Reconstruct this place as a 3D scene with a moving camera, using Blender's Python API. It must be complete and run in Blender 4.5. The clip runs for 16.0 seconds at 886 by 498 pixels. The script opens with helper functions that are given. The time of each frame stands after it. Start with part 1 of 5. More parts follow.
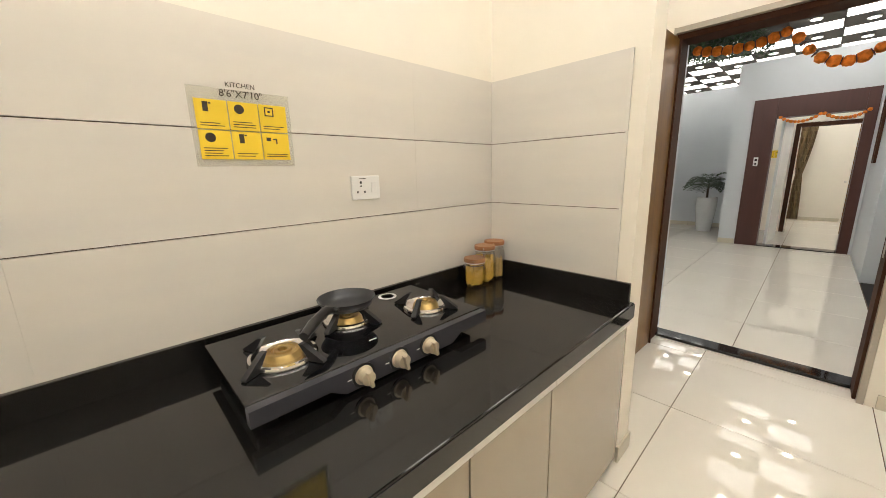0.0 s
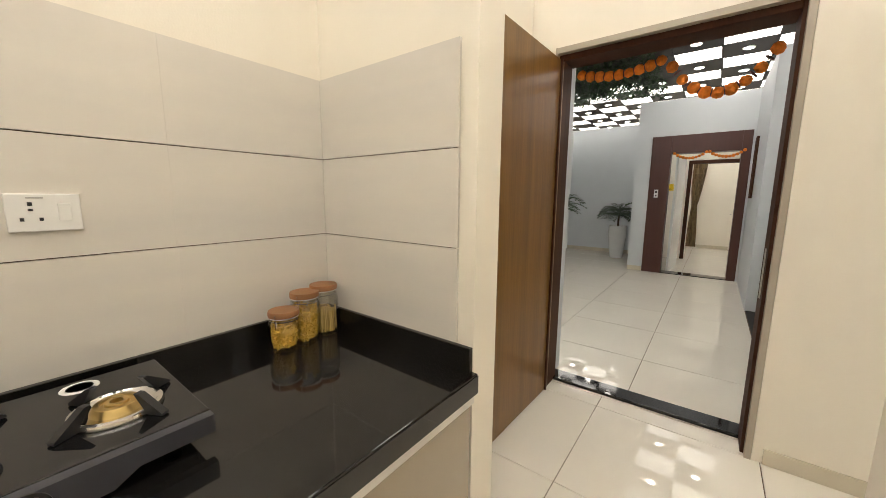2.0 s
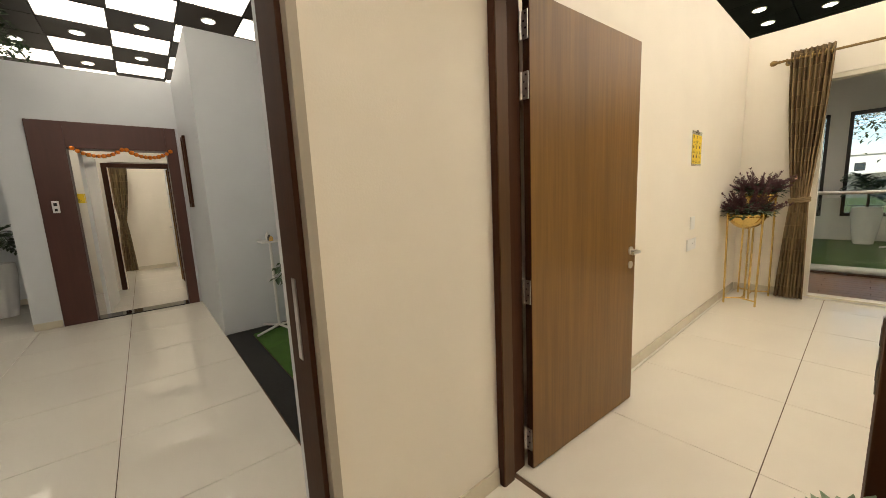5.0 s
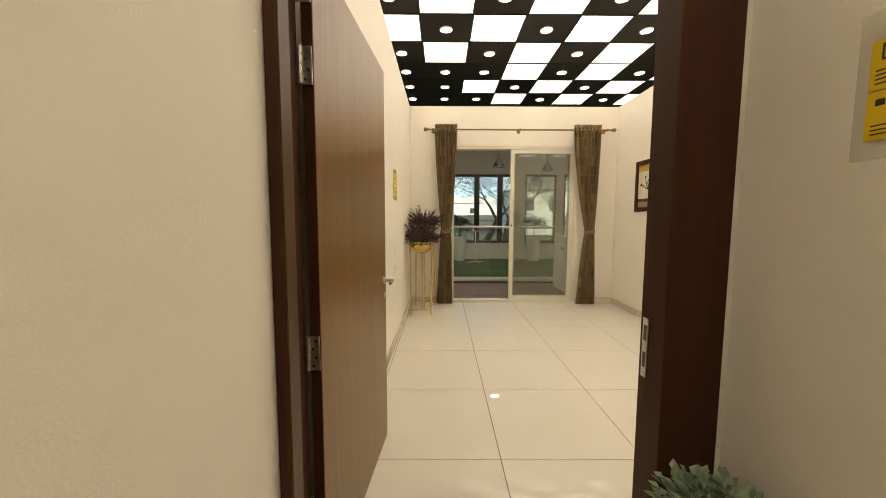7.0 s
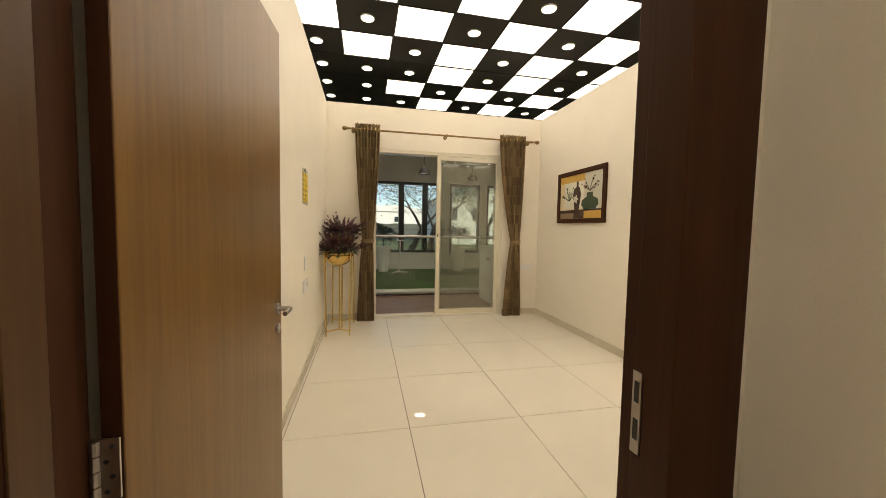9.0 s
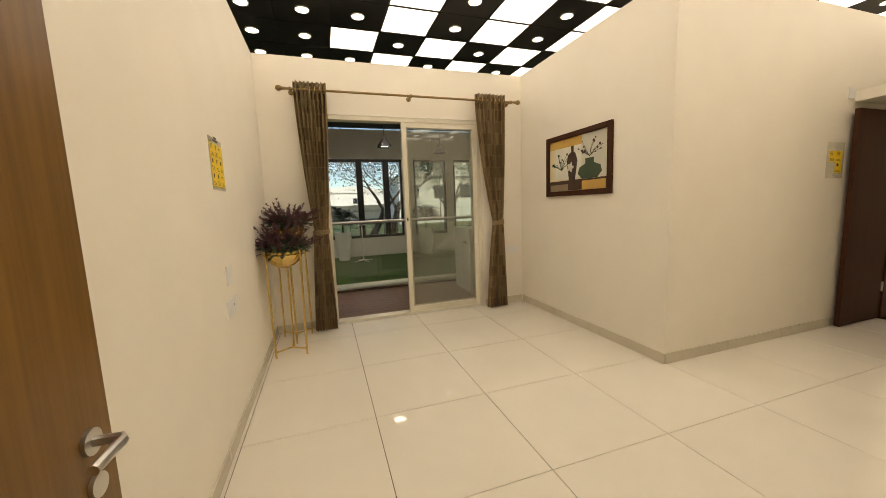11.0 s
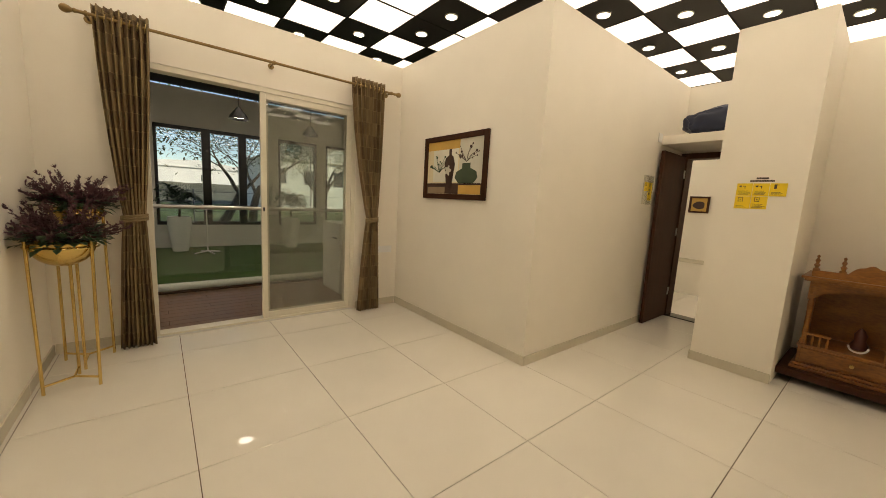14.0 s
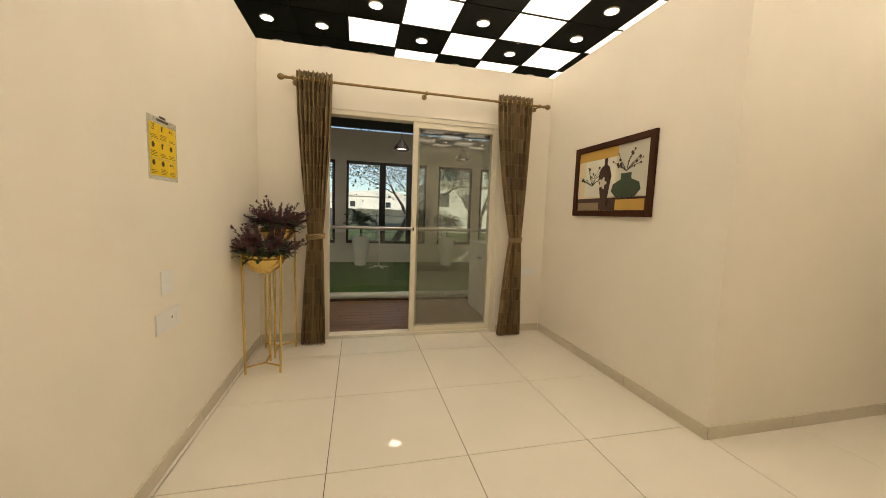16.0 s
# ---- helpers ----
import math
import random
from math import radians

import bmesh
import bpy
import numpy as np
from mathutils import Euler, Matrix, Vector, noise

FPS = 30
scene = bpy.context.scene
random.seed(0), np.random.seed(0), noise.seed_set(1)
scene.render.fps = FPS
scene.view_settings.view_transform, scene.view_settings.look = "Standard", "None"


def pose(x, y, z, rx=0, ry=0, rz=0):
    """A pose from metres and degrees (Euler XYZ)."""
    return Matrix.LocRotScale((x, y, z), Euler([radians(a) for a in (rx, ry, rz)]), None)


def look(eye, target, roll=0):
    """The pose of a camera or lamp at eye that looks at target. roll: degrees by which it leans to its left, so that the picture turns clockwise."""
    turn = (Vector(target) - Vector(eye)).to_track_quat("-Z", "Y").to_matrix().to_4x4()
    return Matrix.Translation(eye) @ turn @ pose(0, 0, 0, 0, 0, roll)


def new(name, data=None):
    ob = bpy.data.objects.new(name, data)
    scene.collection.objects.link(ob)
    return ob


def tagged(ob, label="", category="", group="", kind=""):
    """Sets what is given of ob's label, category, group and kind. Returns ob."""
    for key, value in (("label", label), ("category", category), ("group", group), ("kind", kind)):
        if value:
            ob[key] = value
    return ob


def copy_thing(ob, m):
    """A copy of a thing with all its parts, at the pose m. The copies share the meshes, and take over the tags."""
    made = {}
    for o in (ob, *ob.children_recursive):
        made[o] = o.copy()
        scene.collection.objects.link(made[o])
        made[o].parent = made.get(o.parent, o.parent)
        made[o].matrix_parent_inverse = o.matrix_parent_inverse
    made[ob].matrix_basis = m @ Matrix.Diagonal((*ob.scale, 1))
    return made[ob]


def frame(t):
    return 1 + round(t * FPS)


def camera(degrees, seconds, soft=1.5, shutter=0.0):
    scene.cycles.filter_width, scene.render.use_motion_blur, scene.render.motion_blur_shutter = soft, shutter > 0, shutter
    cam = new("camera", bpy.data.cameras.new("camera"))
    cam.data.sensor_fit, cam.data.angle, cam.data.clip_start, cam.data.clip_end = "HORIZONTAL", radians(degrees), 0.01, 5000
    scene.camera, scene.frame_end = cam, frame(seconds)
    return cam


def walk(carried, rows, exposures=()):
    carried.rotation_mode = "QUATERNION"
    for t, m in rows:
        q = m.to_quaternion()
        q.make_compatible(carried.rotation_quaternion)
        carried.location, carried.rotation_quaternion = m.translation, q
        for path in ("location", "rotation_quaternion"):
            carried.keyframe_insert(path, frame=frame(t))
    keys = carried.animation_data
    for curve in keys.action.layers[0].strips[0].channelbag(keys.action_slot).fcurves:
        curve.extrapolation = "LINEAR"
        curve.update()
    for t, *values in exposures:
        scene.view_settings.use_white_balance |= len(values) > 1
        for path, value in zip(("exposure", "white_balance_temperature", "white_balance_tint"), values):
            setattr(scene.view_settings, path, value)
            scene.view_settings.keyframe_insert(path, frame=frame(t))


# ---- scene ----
cam = camera(102.6, 16.0, soft=0.75)
PATH = [
    (0, (2.965, -1.106, 1.358), (1.616, -2.522, 0.94), -1.4),
    (0.5, (2.813, -1.218, 1.345), (1.303, -2.458, 0.918), -0.6),
    (1, (2.662, -1.231, 1.342), (1.077, -2.386, 0.951), -1.0),
    (1.5, (2.47, -1.122, 1.355), (1.035, -2.487, 1.075), 0.7),
    (2, (2.313, -1.033, 1.357), (0.737, -2.228, 1.06), 0.4),
    (2.5, (2.083, -1.077, 1.338), (0.237, -1.792, 1.051), 0.7),
    (3, (1.856, -1.185, 1.37), (-0.099, -1.561, 1.173), -0.4),
    (3.2, (1.781, -1.2, 1.365), (-0.188, -1.466, 1.135), 0.1),
    (5.3, (0.886, -1.115, 1.322), (-0.474, 0.306, 1.062), -1.9),
    (5.5, (0.822, -1.103, 1.32), (-0.444, 0.409, 1.084), -1.1),
    (6, (0.674, -1.008, 1.308), (-0.219, 0.772, 1.12), -2.2),
    (6.5, (0.593, -0.935, 1.3), (0.002, 0.966, 1.123), -0.8),
    (7, (0.444, -0.951, 1.317), (0.451, 1.041, 1.145), 0.2),
    (7.5, (0.343, -1.022, 1.358), (0.675, 0.95, 1.238), 1.4),
    (8, (0.332, -0.983, 1.362), (0.753, 0.968, 1.234), 1.6),
    (8.5, (0.419, -0.762, 1.341), (0.865, 1.189, 1.276), 0.4),
    (9, (0.479, -0.564, 1.323), (0.907, 1.386, 1.204), 1.1),
    (9.2, (0.509, -0.48, 1.318), (0.916, 1.469, 1.15), 0.9),
    (11.3, (0.552, 0.369, 1.38), (1.234, 2.233, 1.131), -2.1),
    (11.5, (0.56, 0.421, 1.391), (1.294, 2.265, 1.142), -1.9),
    (12, (0.571, 0.545, 1.406), (1.634, 2.224, 1.177), -2.4),
    (12.5, (0.54, 0.605, 1.405), (1.942, 2.015, 1.187), -1.1),
    (13, (0.548, 0.607, 1.405), (2.104, 1.834, 1.136), 0.4),
    (13.5, (0.573, 0.592, 1.416), (2.112, 1.836, 1.121), 0.6),
    (14, (0.676, 0.523, 1.403), (1.916, 2.068, 1.131), 3.1),
    (14.5, (0.768, 0.466, 1.377), (1.798, 2.154, 1.079), 3.6),
    (15, (0.794, 0.477, 1.383), (1.643, 2.268, 1.117), 1.8),
    (15.5, (0.864, 0.586, 1.363), (1.513, 2.464, 1.134), 1.5),
    (16, (0.92, 0.664, 1.383), (1.39, 2.598, 1.19), 2.0),
]
walk(cam, [(t, look(e, g, r)) for t, e, g, r in PATH], [(0, 1.10, 6100, 11), (2, 0.92, 6250, 11), (3.2, 0.74, 6600, 11), (5.5, 0.50, 7000, 12), (8, 0.31, 7300, 12), (9.2, 0.25, 7300, 12), (11.5, 0.12, 7500, 13), (12.5, -0.02, 7600, 13), (13.5, -0.13, 7600, 13), (14.5, 0.06, 7600, 13), (16, 0.12, 7600, 13)])

# ---- world, sun, light levels ----
PANEL, SPOT = 1.85, 18.0
world = bpy.data.worlds.new("world")
scene.world = world
world.use_nodes = True
wn = world.node_tree.nodes
sky = wn.new("ShaderNodeTexSky")
sky.sky_type, sky.sun_disc = "NISHITA", False
sky.sun_elevation, sky.sun_rotation = radians(38), radians(140)
sky.altitude, sky.dust_density, sky.ozone_density = 1500, 0.2, 2.5
world.node_tree.links.new(sky.outputs[0], wn["Background"].inputs[0])
wn["Background"].inputs[1].default_value = 0.15
sun = new("sun", bpy.data.lights.new("sun", "SUN"))
sun.data.energy, sun.data.angle, sun.data.color = 5.0, radians(0.6), (1, 0.95, 0.87)
sun.matrix_world = look((20, 0, 16), (0, 26, 0))


# ---- materials ----
def mat(name, col, rough=0.5, metal=0.0, var=0.08, scale=6.0, bump=0.0, bscale=120.0, coat=0.0, stretch=None, col2=None, spec=0.5, trans=0.0):
    m = bpy.data.materials.new(name)
    m.use_nodes = True
    n, l = m.node_tree.nodes, m.node_tree.links
    b = n["Principled BSDF"]
    b.inputs["Roughness"].default_value = rough
    b.inputs["Metallic"].default_value = metal
    b.inputs["Coat Weight"].default_value = coat
    b.inputs["Coat Roughness"].default_value = 0.08
    b.inputs["Specular IOR Level"].default_value = spec
    b.inputs["Transmission Weight"].default_value = trans
    tc, mp = n.new("ShaderNodeTexCoord"), n.new("ShaderNodeMapping")
    geo = n.new("ShaderNodeNewGeometry")
    if stretch:
        mp.inputs["Scale"].default_value = stretch
    l.new(geo.outputs["Position"], mp.inputs["Vector"])
    a, c = n.new("ShaderNodeTexNoise"), n.new("ShaderNodeTexNoise")
    a.inputs["Scale"].default_value, a.inputs["Detail"].default_value = scale, 6
    c.inputs["Scale"].default_value, c.inputs["Detail"].default_value = scale * 0.17, 3
    l.new(mp.outputs[0], a.inputs["Vector"])
    l.new(mp.outputs[0], c.inputs["Vector"])
    add = n.new("ShaderNodeMath")
    add.operation = "ADD"
    l.new(a.outputs["Fac"], add.inputs[0])
    l.new(c.outputs["Fac"], add.inputs[1])
    info = n.new("ShaderNodeObjectInfo")
    add2 = n.new("ShaderNodeMath")
    add2.operation = "MULTIPLY_ADD"
    add2.inputs[1].default_value = 0.2
    l.new(info.outputs["Random"], add2.inputs[0])
    l.new(add.outputs[0], add2.inputs[2])
    ramp = n.new("ShaderNodeMapRange")
    ramp.inputs["From Min"].default_value, ramp.inputs["From Max"].default_value = 0.7, 1.5
    l.new(add2.outputs[0], ramp.inputs["Value"])
    mix = n.new("ShaderNodeMix")
    mix.data_type = "RGBA"
    dark = col2 or tuple(v * (1 - 2 * var) for v in col)
    mix.inputs[6].default_value = (*dark, 1)
    mix.inputs[7].default_value = (*col, 1)
    l.new(ramp.outputs[0], mix.inputs[0])
    l.new(mix.outputs[2], b.inputs["Base Color"])
    if bump:
        t = n.new("ShaderNodeTexNoise")
        t.inputs["Scale"].default_value, t.inputs["Detail"].default_value = bscale, 4
        l.new(mp.outputs[0], t.inputs["Vector"])
        bp = n.new("ShaderNodeBump")
        bp.inputs["Strength"].default_value, bp.inputs["Distance"].default_value = bump, 0.004
        l.new(t.outputs["Fac"], bp.inputs["Height"])
        l.new(bp.outputs[0], b.inputs["Normal"])
    return m


def glow(name, col, strength):
    m = bpy.data.materials.new(name)
    m.use_nodes = True
    b = m.node_tree.nodes["Principled BSDF"]
    b.inputs["Base Color"].default_value = (0.8, 0.8, 0.8, 1)
    b.inputs["Emission Color"].default_value = (*col, 1)
    b.inputs["Emission Strength"].default_value = strength
    return m


def glass(name, tint=(1, 1, 1), haze=0.0, hazecol=(0.6, 0.6, 0.55), gloss=0.06):
    m = bpy.data.materials.new(name)
    m.use_nodes = True
    n, l = m.node_tree.nodes, m.node_tree.links
    n.remove(n["Principled BSDF"])
    tr, gl, df = n.new("ShaderNodeBsdfTransparent"), n.new("ShaderNodeBsdfGlossy"), n.new("ShaderNodeBsdfDiffuse")
    tr.inputs[0].default_value = (*tint, 1)
    gl.inputs["Roughness"].default_value = 0.01
    df.inputs[0].default_value = (*hazecol, 1)
    lw, pw = n.new("ShaderNodeLayerWeight"), n.new("ShaderNodeMath")
    fr = n.new("ShaderNodeMath")
    pw.operation, fr.operation = "POWER", "MULTIPLY_ADD"
    pw.inputs[1].default_value = 4.0
    fr.inputs[1].default_value, fr.inputs[2].default_value = 0.8, gloss
    l.new(lw.outputs["Facing"], pw.inputs[0])
    l.new(pw.outputs[0], fr.inputs[0])
    a, b = n.new("ShaderNodeMixShader"), n.new("ShaderNodeMixShader")
    a.inputs[0].default_value = haze
    l.new(tr.outputs[0], a.inputs[1])
    l.new(df.outputs[0], a.inputs[2])
    l.new(fr.outputs[0], b.inputs[0])
    l.new(a.outputs[0], b.inputs[1])
    l.new(gl.outputs[0], b.inputs[2])
    l.new(b.outputs[0], n["Material Output"].inputs[0])
    return m


WALL = mat("warm_white_paint", (0.86, 0.805, 0.695), 0.55, var=0.03, scale=3, bump=0.12, bscale=160)
GREYWALL = mat("grey_blue_paint", (0.66, 0.685, 0.705), 0.55, var=0.03, scale=3, bump=0.12, bscale=160)
TILE = mat("polished_cream_tile", (0.77, 0.72, 0.62), 0.012, var=0.04, scale=2.2, spec=0.4)
GROUT = mat("brown_grout", (0.13, 0.075, 0.04), 0.9, var=0.2, scale=30)
SKIRT = mat("beige_skirting_tile", (0.66, 0.60, 0.47), 0.2, var=0.05)
KTILE = mat("stone_look_wall_tile", (0.73, 0.68, 0.60), 0.33, var=0.05, scale=3.5, stretch=(0.4, 0.4, 2.6), col2=(0.62, 0.59, 0.545))
GRANITE = mat("black_granite", (0.012, 0.011, 0.010), 0.06, var=0.3, scale=220, spec=0.6)
LAM = mat("beige_gloss_laminate", (0.36, 0.30, 0.22), 0.025, var=0.02, coat=0.6)
ALU = mat("satin_aluminium", (0.72, 0.70, 0.66), 0.35, 0.9, var=0.04, scale=20)
STEEL = mat("brushed_steel", (0.62, 0.60, 0.57), 0.28, 1.0, var=0.05, scale=40)
CHROME = mat("chrome", (0.8, 0.79, 0.77), 0.08, 1.0, var=0.02)
BRASS = mat("brass", (0.62, 0.45, 0.18), 0.3, 1.0, var=0.12, scale=30)
GOLD = mat("satin_gold_metal", (0.78, 0.56, 0.20), 0.22, 1.0, var=0.05, scale=12)
WOOD = mat("walnut_veneer", (0.225, 0.112, 0.022), 0.3, spec=0.4, var=0.14, scale=5, stretch=(14, 14, 0.5), col2=(0.12, 0.055, 0.010), bump=0.05, bscale=30)
DARKWOOD = mat("dark_stained_wood", (0.066, 0.023, 0.009), 0.6, spec=0.18, var=0.2, scale=5, stretch=(14, 14, 0.5), bump=0.05, bscale=30)
LINING = mat("brown_frame_lining", (0.10, 0.045, 0.014), 0.4, spec=0.3, var=0.2, scale=5, stretch=(14, 14, 0.5))
REDWOOD = mat("dark_red_brown_laminate", (0.085, 0.028, 0.020), 0.4, var=0.1, scale=4, stretch=(9, 9, 0.6))
TEAK = mat("carved_teak", (0.36, 0.145, 0.028), 0.38, var=0.2, scale=9, stretch=(3, 3, 8), col2=(0.13, 0.045, 0.010), bump=0.15, bscale=90)
BLACKTILE = mat("black_ceiling_tile", (0.008, 0.006, 0.005), 0.6, var=0.15, scale=10)
KNOB = mat("champagne_metal", (0.70, 0.60, 0.44), 0.35, 0.5, var=0.05, scale=40)
BLACK = mat("black_plastic", (0.012, 0.012, 0.013), 0.3, var=0.1)
GLASSTOP = mat("black_glass", (0.006, 0.006, 0.007), 0.03, var=0.1, spec=0.6)
HOBGREY = mat("dark_grey_hob_panel", (0.045, 0.045, 0.055), 0.4, var=0.08)
IRON = mat("cast_iron_enamel", (0.015, 0.015, 0.016), 0.35, var=0.2, scale=60)
PAN = mat("nonstick_pan", (0.035, 0.036, 0.038), 0.3, var=0.15, scale=40)
WHITEP = mat("white_plastic", (0.82, 0.81, 0.78), 0.3, var=0.02)
WHITEC = mat("white_ceramic", (0.80, 0.80, 0.78), 0.18, var=0.03)
FRAME = mat("cream_powder_coated_aluminium", (0.74, 0.69, 0.56), 0.35, var=0.03)
YELLOW = mat("yellow_print", (0.86, 0.60, 0.02), 0.45, var=0.03)
INK = mat("dark_brown_ink", (0.05, 0.035, 0.02), 0.6, var=0.05)
ACRYL = glass("clear_acrylic", (0.98, 0.98, 0.96), 0.14, (0.8, 0.77, 0.70), gloss=0.012)
PANE = glass("clear_pane", (0.93, 0.96, 0.93))
MESHPANE = glass("pane_with_insect_mesh", (0.86, 0.86, 0.82), 0.045, (0.42, 0.40, 0.35))
JARGLASS = glass("jar_glass", (0.97, 0.97, 0.94))
LIGHT = glow("lit_ceiling_panel", (1.0, 0.93, 0.82), PANEL)
SPOTLIT = glow("lit_downlight", (1.0, 0.92, 0.80), SPOT)
LAMPLIT = glow("lit_spot_lamp", (1.0, 0.95, 0.88), 12.0)
ORANGE = mat("marigold_orange_cloth", (0.92, 0.25, 0.012), 0.8, var=0.2, scale=90, bump=0.6, bscale=300)
MAROON = mat("maroon_bead", (0.10, 0.018, 0.008), 0.5, var=0.2)
LEAF = mat("dark_green_leaf", (0.035, 0.085, 0.025), 0.45, var=0.3, scale=25)
LEAFB = mat("grey_green_leaf", (0.36, 0.43, 0.29), 0.5, var=0.3, scale=60, col2=(0.06, 0.13, 0.05))
PURPLE = mat("dusky_purple_flower", (0.13, 0.05, 0.065), 0.7, var=0.4, scale=50, col2=(0.06, 0.028, 0.022))
BARK = mat("tree_bark", (0.10, 0.075, 0.055), 0.9, var=0.3, scale=12, bump=0.8, bscale=20)
TURF = mat("artificial_turf", (0.06, 0.16, 0.018), 0.95, var=0.25, scale=40, bump=1.0, bscale=250)
DECK = mat("brown_wood_plank", (0.20, 0.09, 0.03), 0.3, var=0.2, scale=4, stretch=(1, 12, 1))
MATBLACK = mat("black_mat_border", (0.018, 0.017, 0.016), 0.9, var=0.2, scale=60)
PASTA = mat("dry_yellow_pasta", (0.90, 0.56, 0.07), 0.5, var=0.15, scale=60)
SPAG = mat("pale_yellow_spaghetti", (0.80, 0.57, 0.20), 0.5, var=0.1, scale=60, stretch=(6, 6, 0.4))
LIDWOOD = mat("bamboo_lid", (0.34, 0.155, 0.058), 0.5, var=0.1, scale=30)
BLUE = mat("navy_blue_sheet", (0.012, 0.02, 0.055), 0.5, var=0.2, scale=12, bump=0.4, bscale=20)
SCREEN = mat("tv_screen", (0.004, 0.004, 0.005), 0.08, var=0.1)
SOIL = mat("dark_soil", (0.03, 0.02, 0.012), 0.95, var=0.3, scale=60)
GRASS = mat("lawn", (0.10, 0.15, 0.04), 0.95, var=0.3, scale=3, bump=0.8, bscale=40)
HILL = mat("dry_hillside_scrub", (0.20, 0.20, 0.13), 0.95, var=0.35, scale=0.3, bump=1.0, bscale=1.5)
CONC = mat("white_painted_render", (0.75, 0.74, 0.71), 0.8, var=0.06, scale=1)
DARKGLASS = mat("dark_window_glass", (0.03, 0.04, 0.05), 0.08)


def curtain_material():
    m = mat("brown_patterned_curtain", (0.19, 0.115, 0.046), 0.75, var=0.25, scale=9, stretch=(7, 7, 0.8), col2=(0.035, 0.018, 0.008), bump=0.3, bscale=300)
    n, l = m.node_tree.nodes, m.node_tree.links
    b = n["Principled BSDF"]
    src = b.inputs["Base Color"].links[0].from_socket
    uv = n.new("ShaderNodeUVMap")
    br = n.new("ShaderNodeTexBrick")
    br.inputs["Scale"].default_value = 1.0
    br.inputs["Mortar Size"].default_value = 0.0035
    br.inputs["Brick Width"].default_value = 0.075
    br.inputs["Row Height"].default_value = 0.14
    br.inputs["Color1"].default_value = (0, 0, 0, 1)
    br.inputs["Color2"].default_value = (0.4, 0.4, 0.4, 1)
    br.inputs["Mortar"].default_value = (0.45, 0.45, 0.45, 1)
    l.new(uv.outputs[0], br.inputs["Vector"])
    mx = n.new("ShaderNodeMix")
    mx.data_type = "RGBA"
    mx.inputs[7].default_value = (0.42, 0.31, 0.15, 1)
    l.new(br.outputs[0], mx.inputs[0])
    l.new(src, mx.inputs[6])
    l.new(mx.outputs[2], b.inputs["Base Color"])
    return m


CURTAIN = curtain_material()


# ---- mesh helpers ----
def box(bm, x0, x1, y0, y1, z0, z1, bevel=0.0):
    r = bmesh.ops.create_cube(bm, size=1, matrix=Matrix.LocRotScale(((x0 + x1) / 2, (y0 + y1) / 2, (z0 + z1) / 2), None, (abs(x1 - x0), abs(y1 - y0), abs(z1 - z0))))
    if bevel:
        es = {e for v in r["verts"] for e in v.link_edges}
        bmesh.ops.bevel(bm, geom=list(es), offset=bevel, segments=2, profile=0.5, affect="EDGES")
    return bm


def rod(bm, p, q, r, r2=None, seg=12, caps=True):
    p, q = Vector(p), Vector(q)
    d = q - p
    m = Matrix.Translation((p + q) / 2) @ d.to_track_quat("Z", "Y").to_matrix().to_4x4()
    bmesh.ops.create_cone(bm, cap_ends=caps, segments=seg, radius1=r, radius2=r if r2 is None else r2, depth=d.length, matrix=m)
    return bm


def lathe(bm, prof, at=(0, 0, 0), seg=28):
    rings = []
    for r, z in prof:
        rings.append([bm.verts.new((at[0] + r * math.cos(2 * math.pi * i / seg), at[1] + r * math.sin(2 * math.pi * i / seg), at[2] + z)) for i in range(seg)])
    for a, b in zip(rings, rings[1:]):
        for i in range(seg):
            bm.faces.new((a[i], a[(i + 1) % seg], b[(i + 1) % seg], b[i]))
    for ring, flip in ((rings[0], True), (rings[-1], False)):
        if prof[0 if flip else -1][0] > 1e-4:
            bm.faces.new(ring[::-1] if flip else ring)
    return bm


def tube(bm, pts, r, seg=8, closed=False):
    pts = [Vector(p) for p in pts]
    n = len(pts)
    rings = []
    for i, p in enumerate(pts):
        a = pts[(i - 1) % n] if closed or i > 0 else p
        b = pts[(i + 1) % n] if closed or i < n - 1 else p
        q = (b - a).to_track_quat("Z", "Y")
        rr = r[i] if isinstance(r, (list, tuple)) else r
        rings.append([bm.verts.new(p + q @ Vector((rr * math.cos(2 * math.pi * k / seg), rr * math.sin(2 * math.pi * k / seg), 0))) for k in range(seg)])
    for i in range(n if closed else n - 1):
        a, b = rings[i], rings[(i + 1) % n]
        for k in range(seg):
            bm.faces.new((a[k], a[(k + 1) % seg], b[(k + 1) % seg], b[k]))
    if not closed:
        bm.faces.new(rings[0][::-1])
        bm.faces.new(rings[-1])
    return bm


def prism(bm, outline, axis, a, b):
    """An outline of (u, v) pushed from a to b along an axis."""
    def at(u, v, w):
        return {"x": (w, u, v), "y": (u, w, v), "z": (u, v, w)}[axis]
    lo = [bm.verts.new(at(u, v, a)) for u, v in outline]
    hi = [bm.verts.new(at(u, v, b)) for u, v in outline]
    n = len(outline)
    bm.faces.new(lo)
    bm.faces.new(hi[::-1])
    for i in range(n):
        bm.faces.new((lo[i], hi[i], hi[(i + 1) % n], lo[(i + 1) % n]))
    bmesh.ops.recalc_face_normals(bm, faces=bm.faces[:])
    return bm


def done(name, bm, material, smooth=False):
    me = bpy.data.meshes.new(name)
    bm.to_mesh(me)
    bm.free()
    me.materials.append(material)
    if smooth:
        me.shade_smooth()
        me.set_sharp_from_angle(angle=radians(38))
    return me


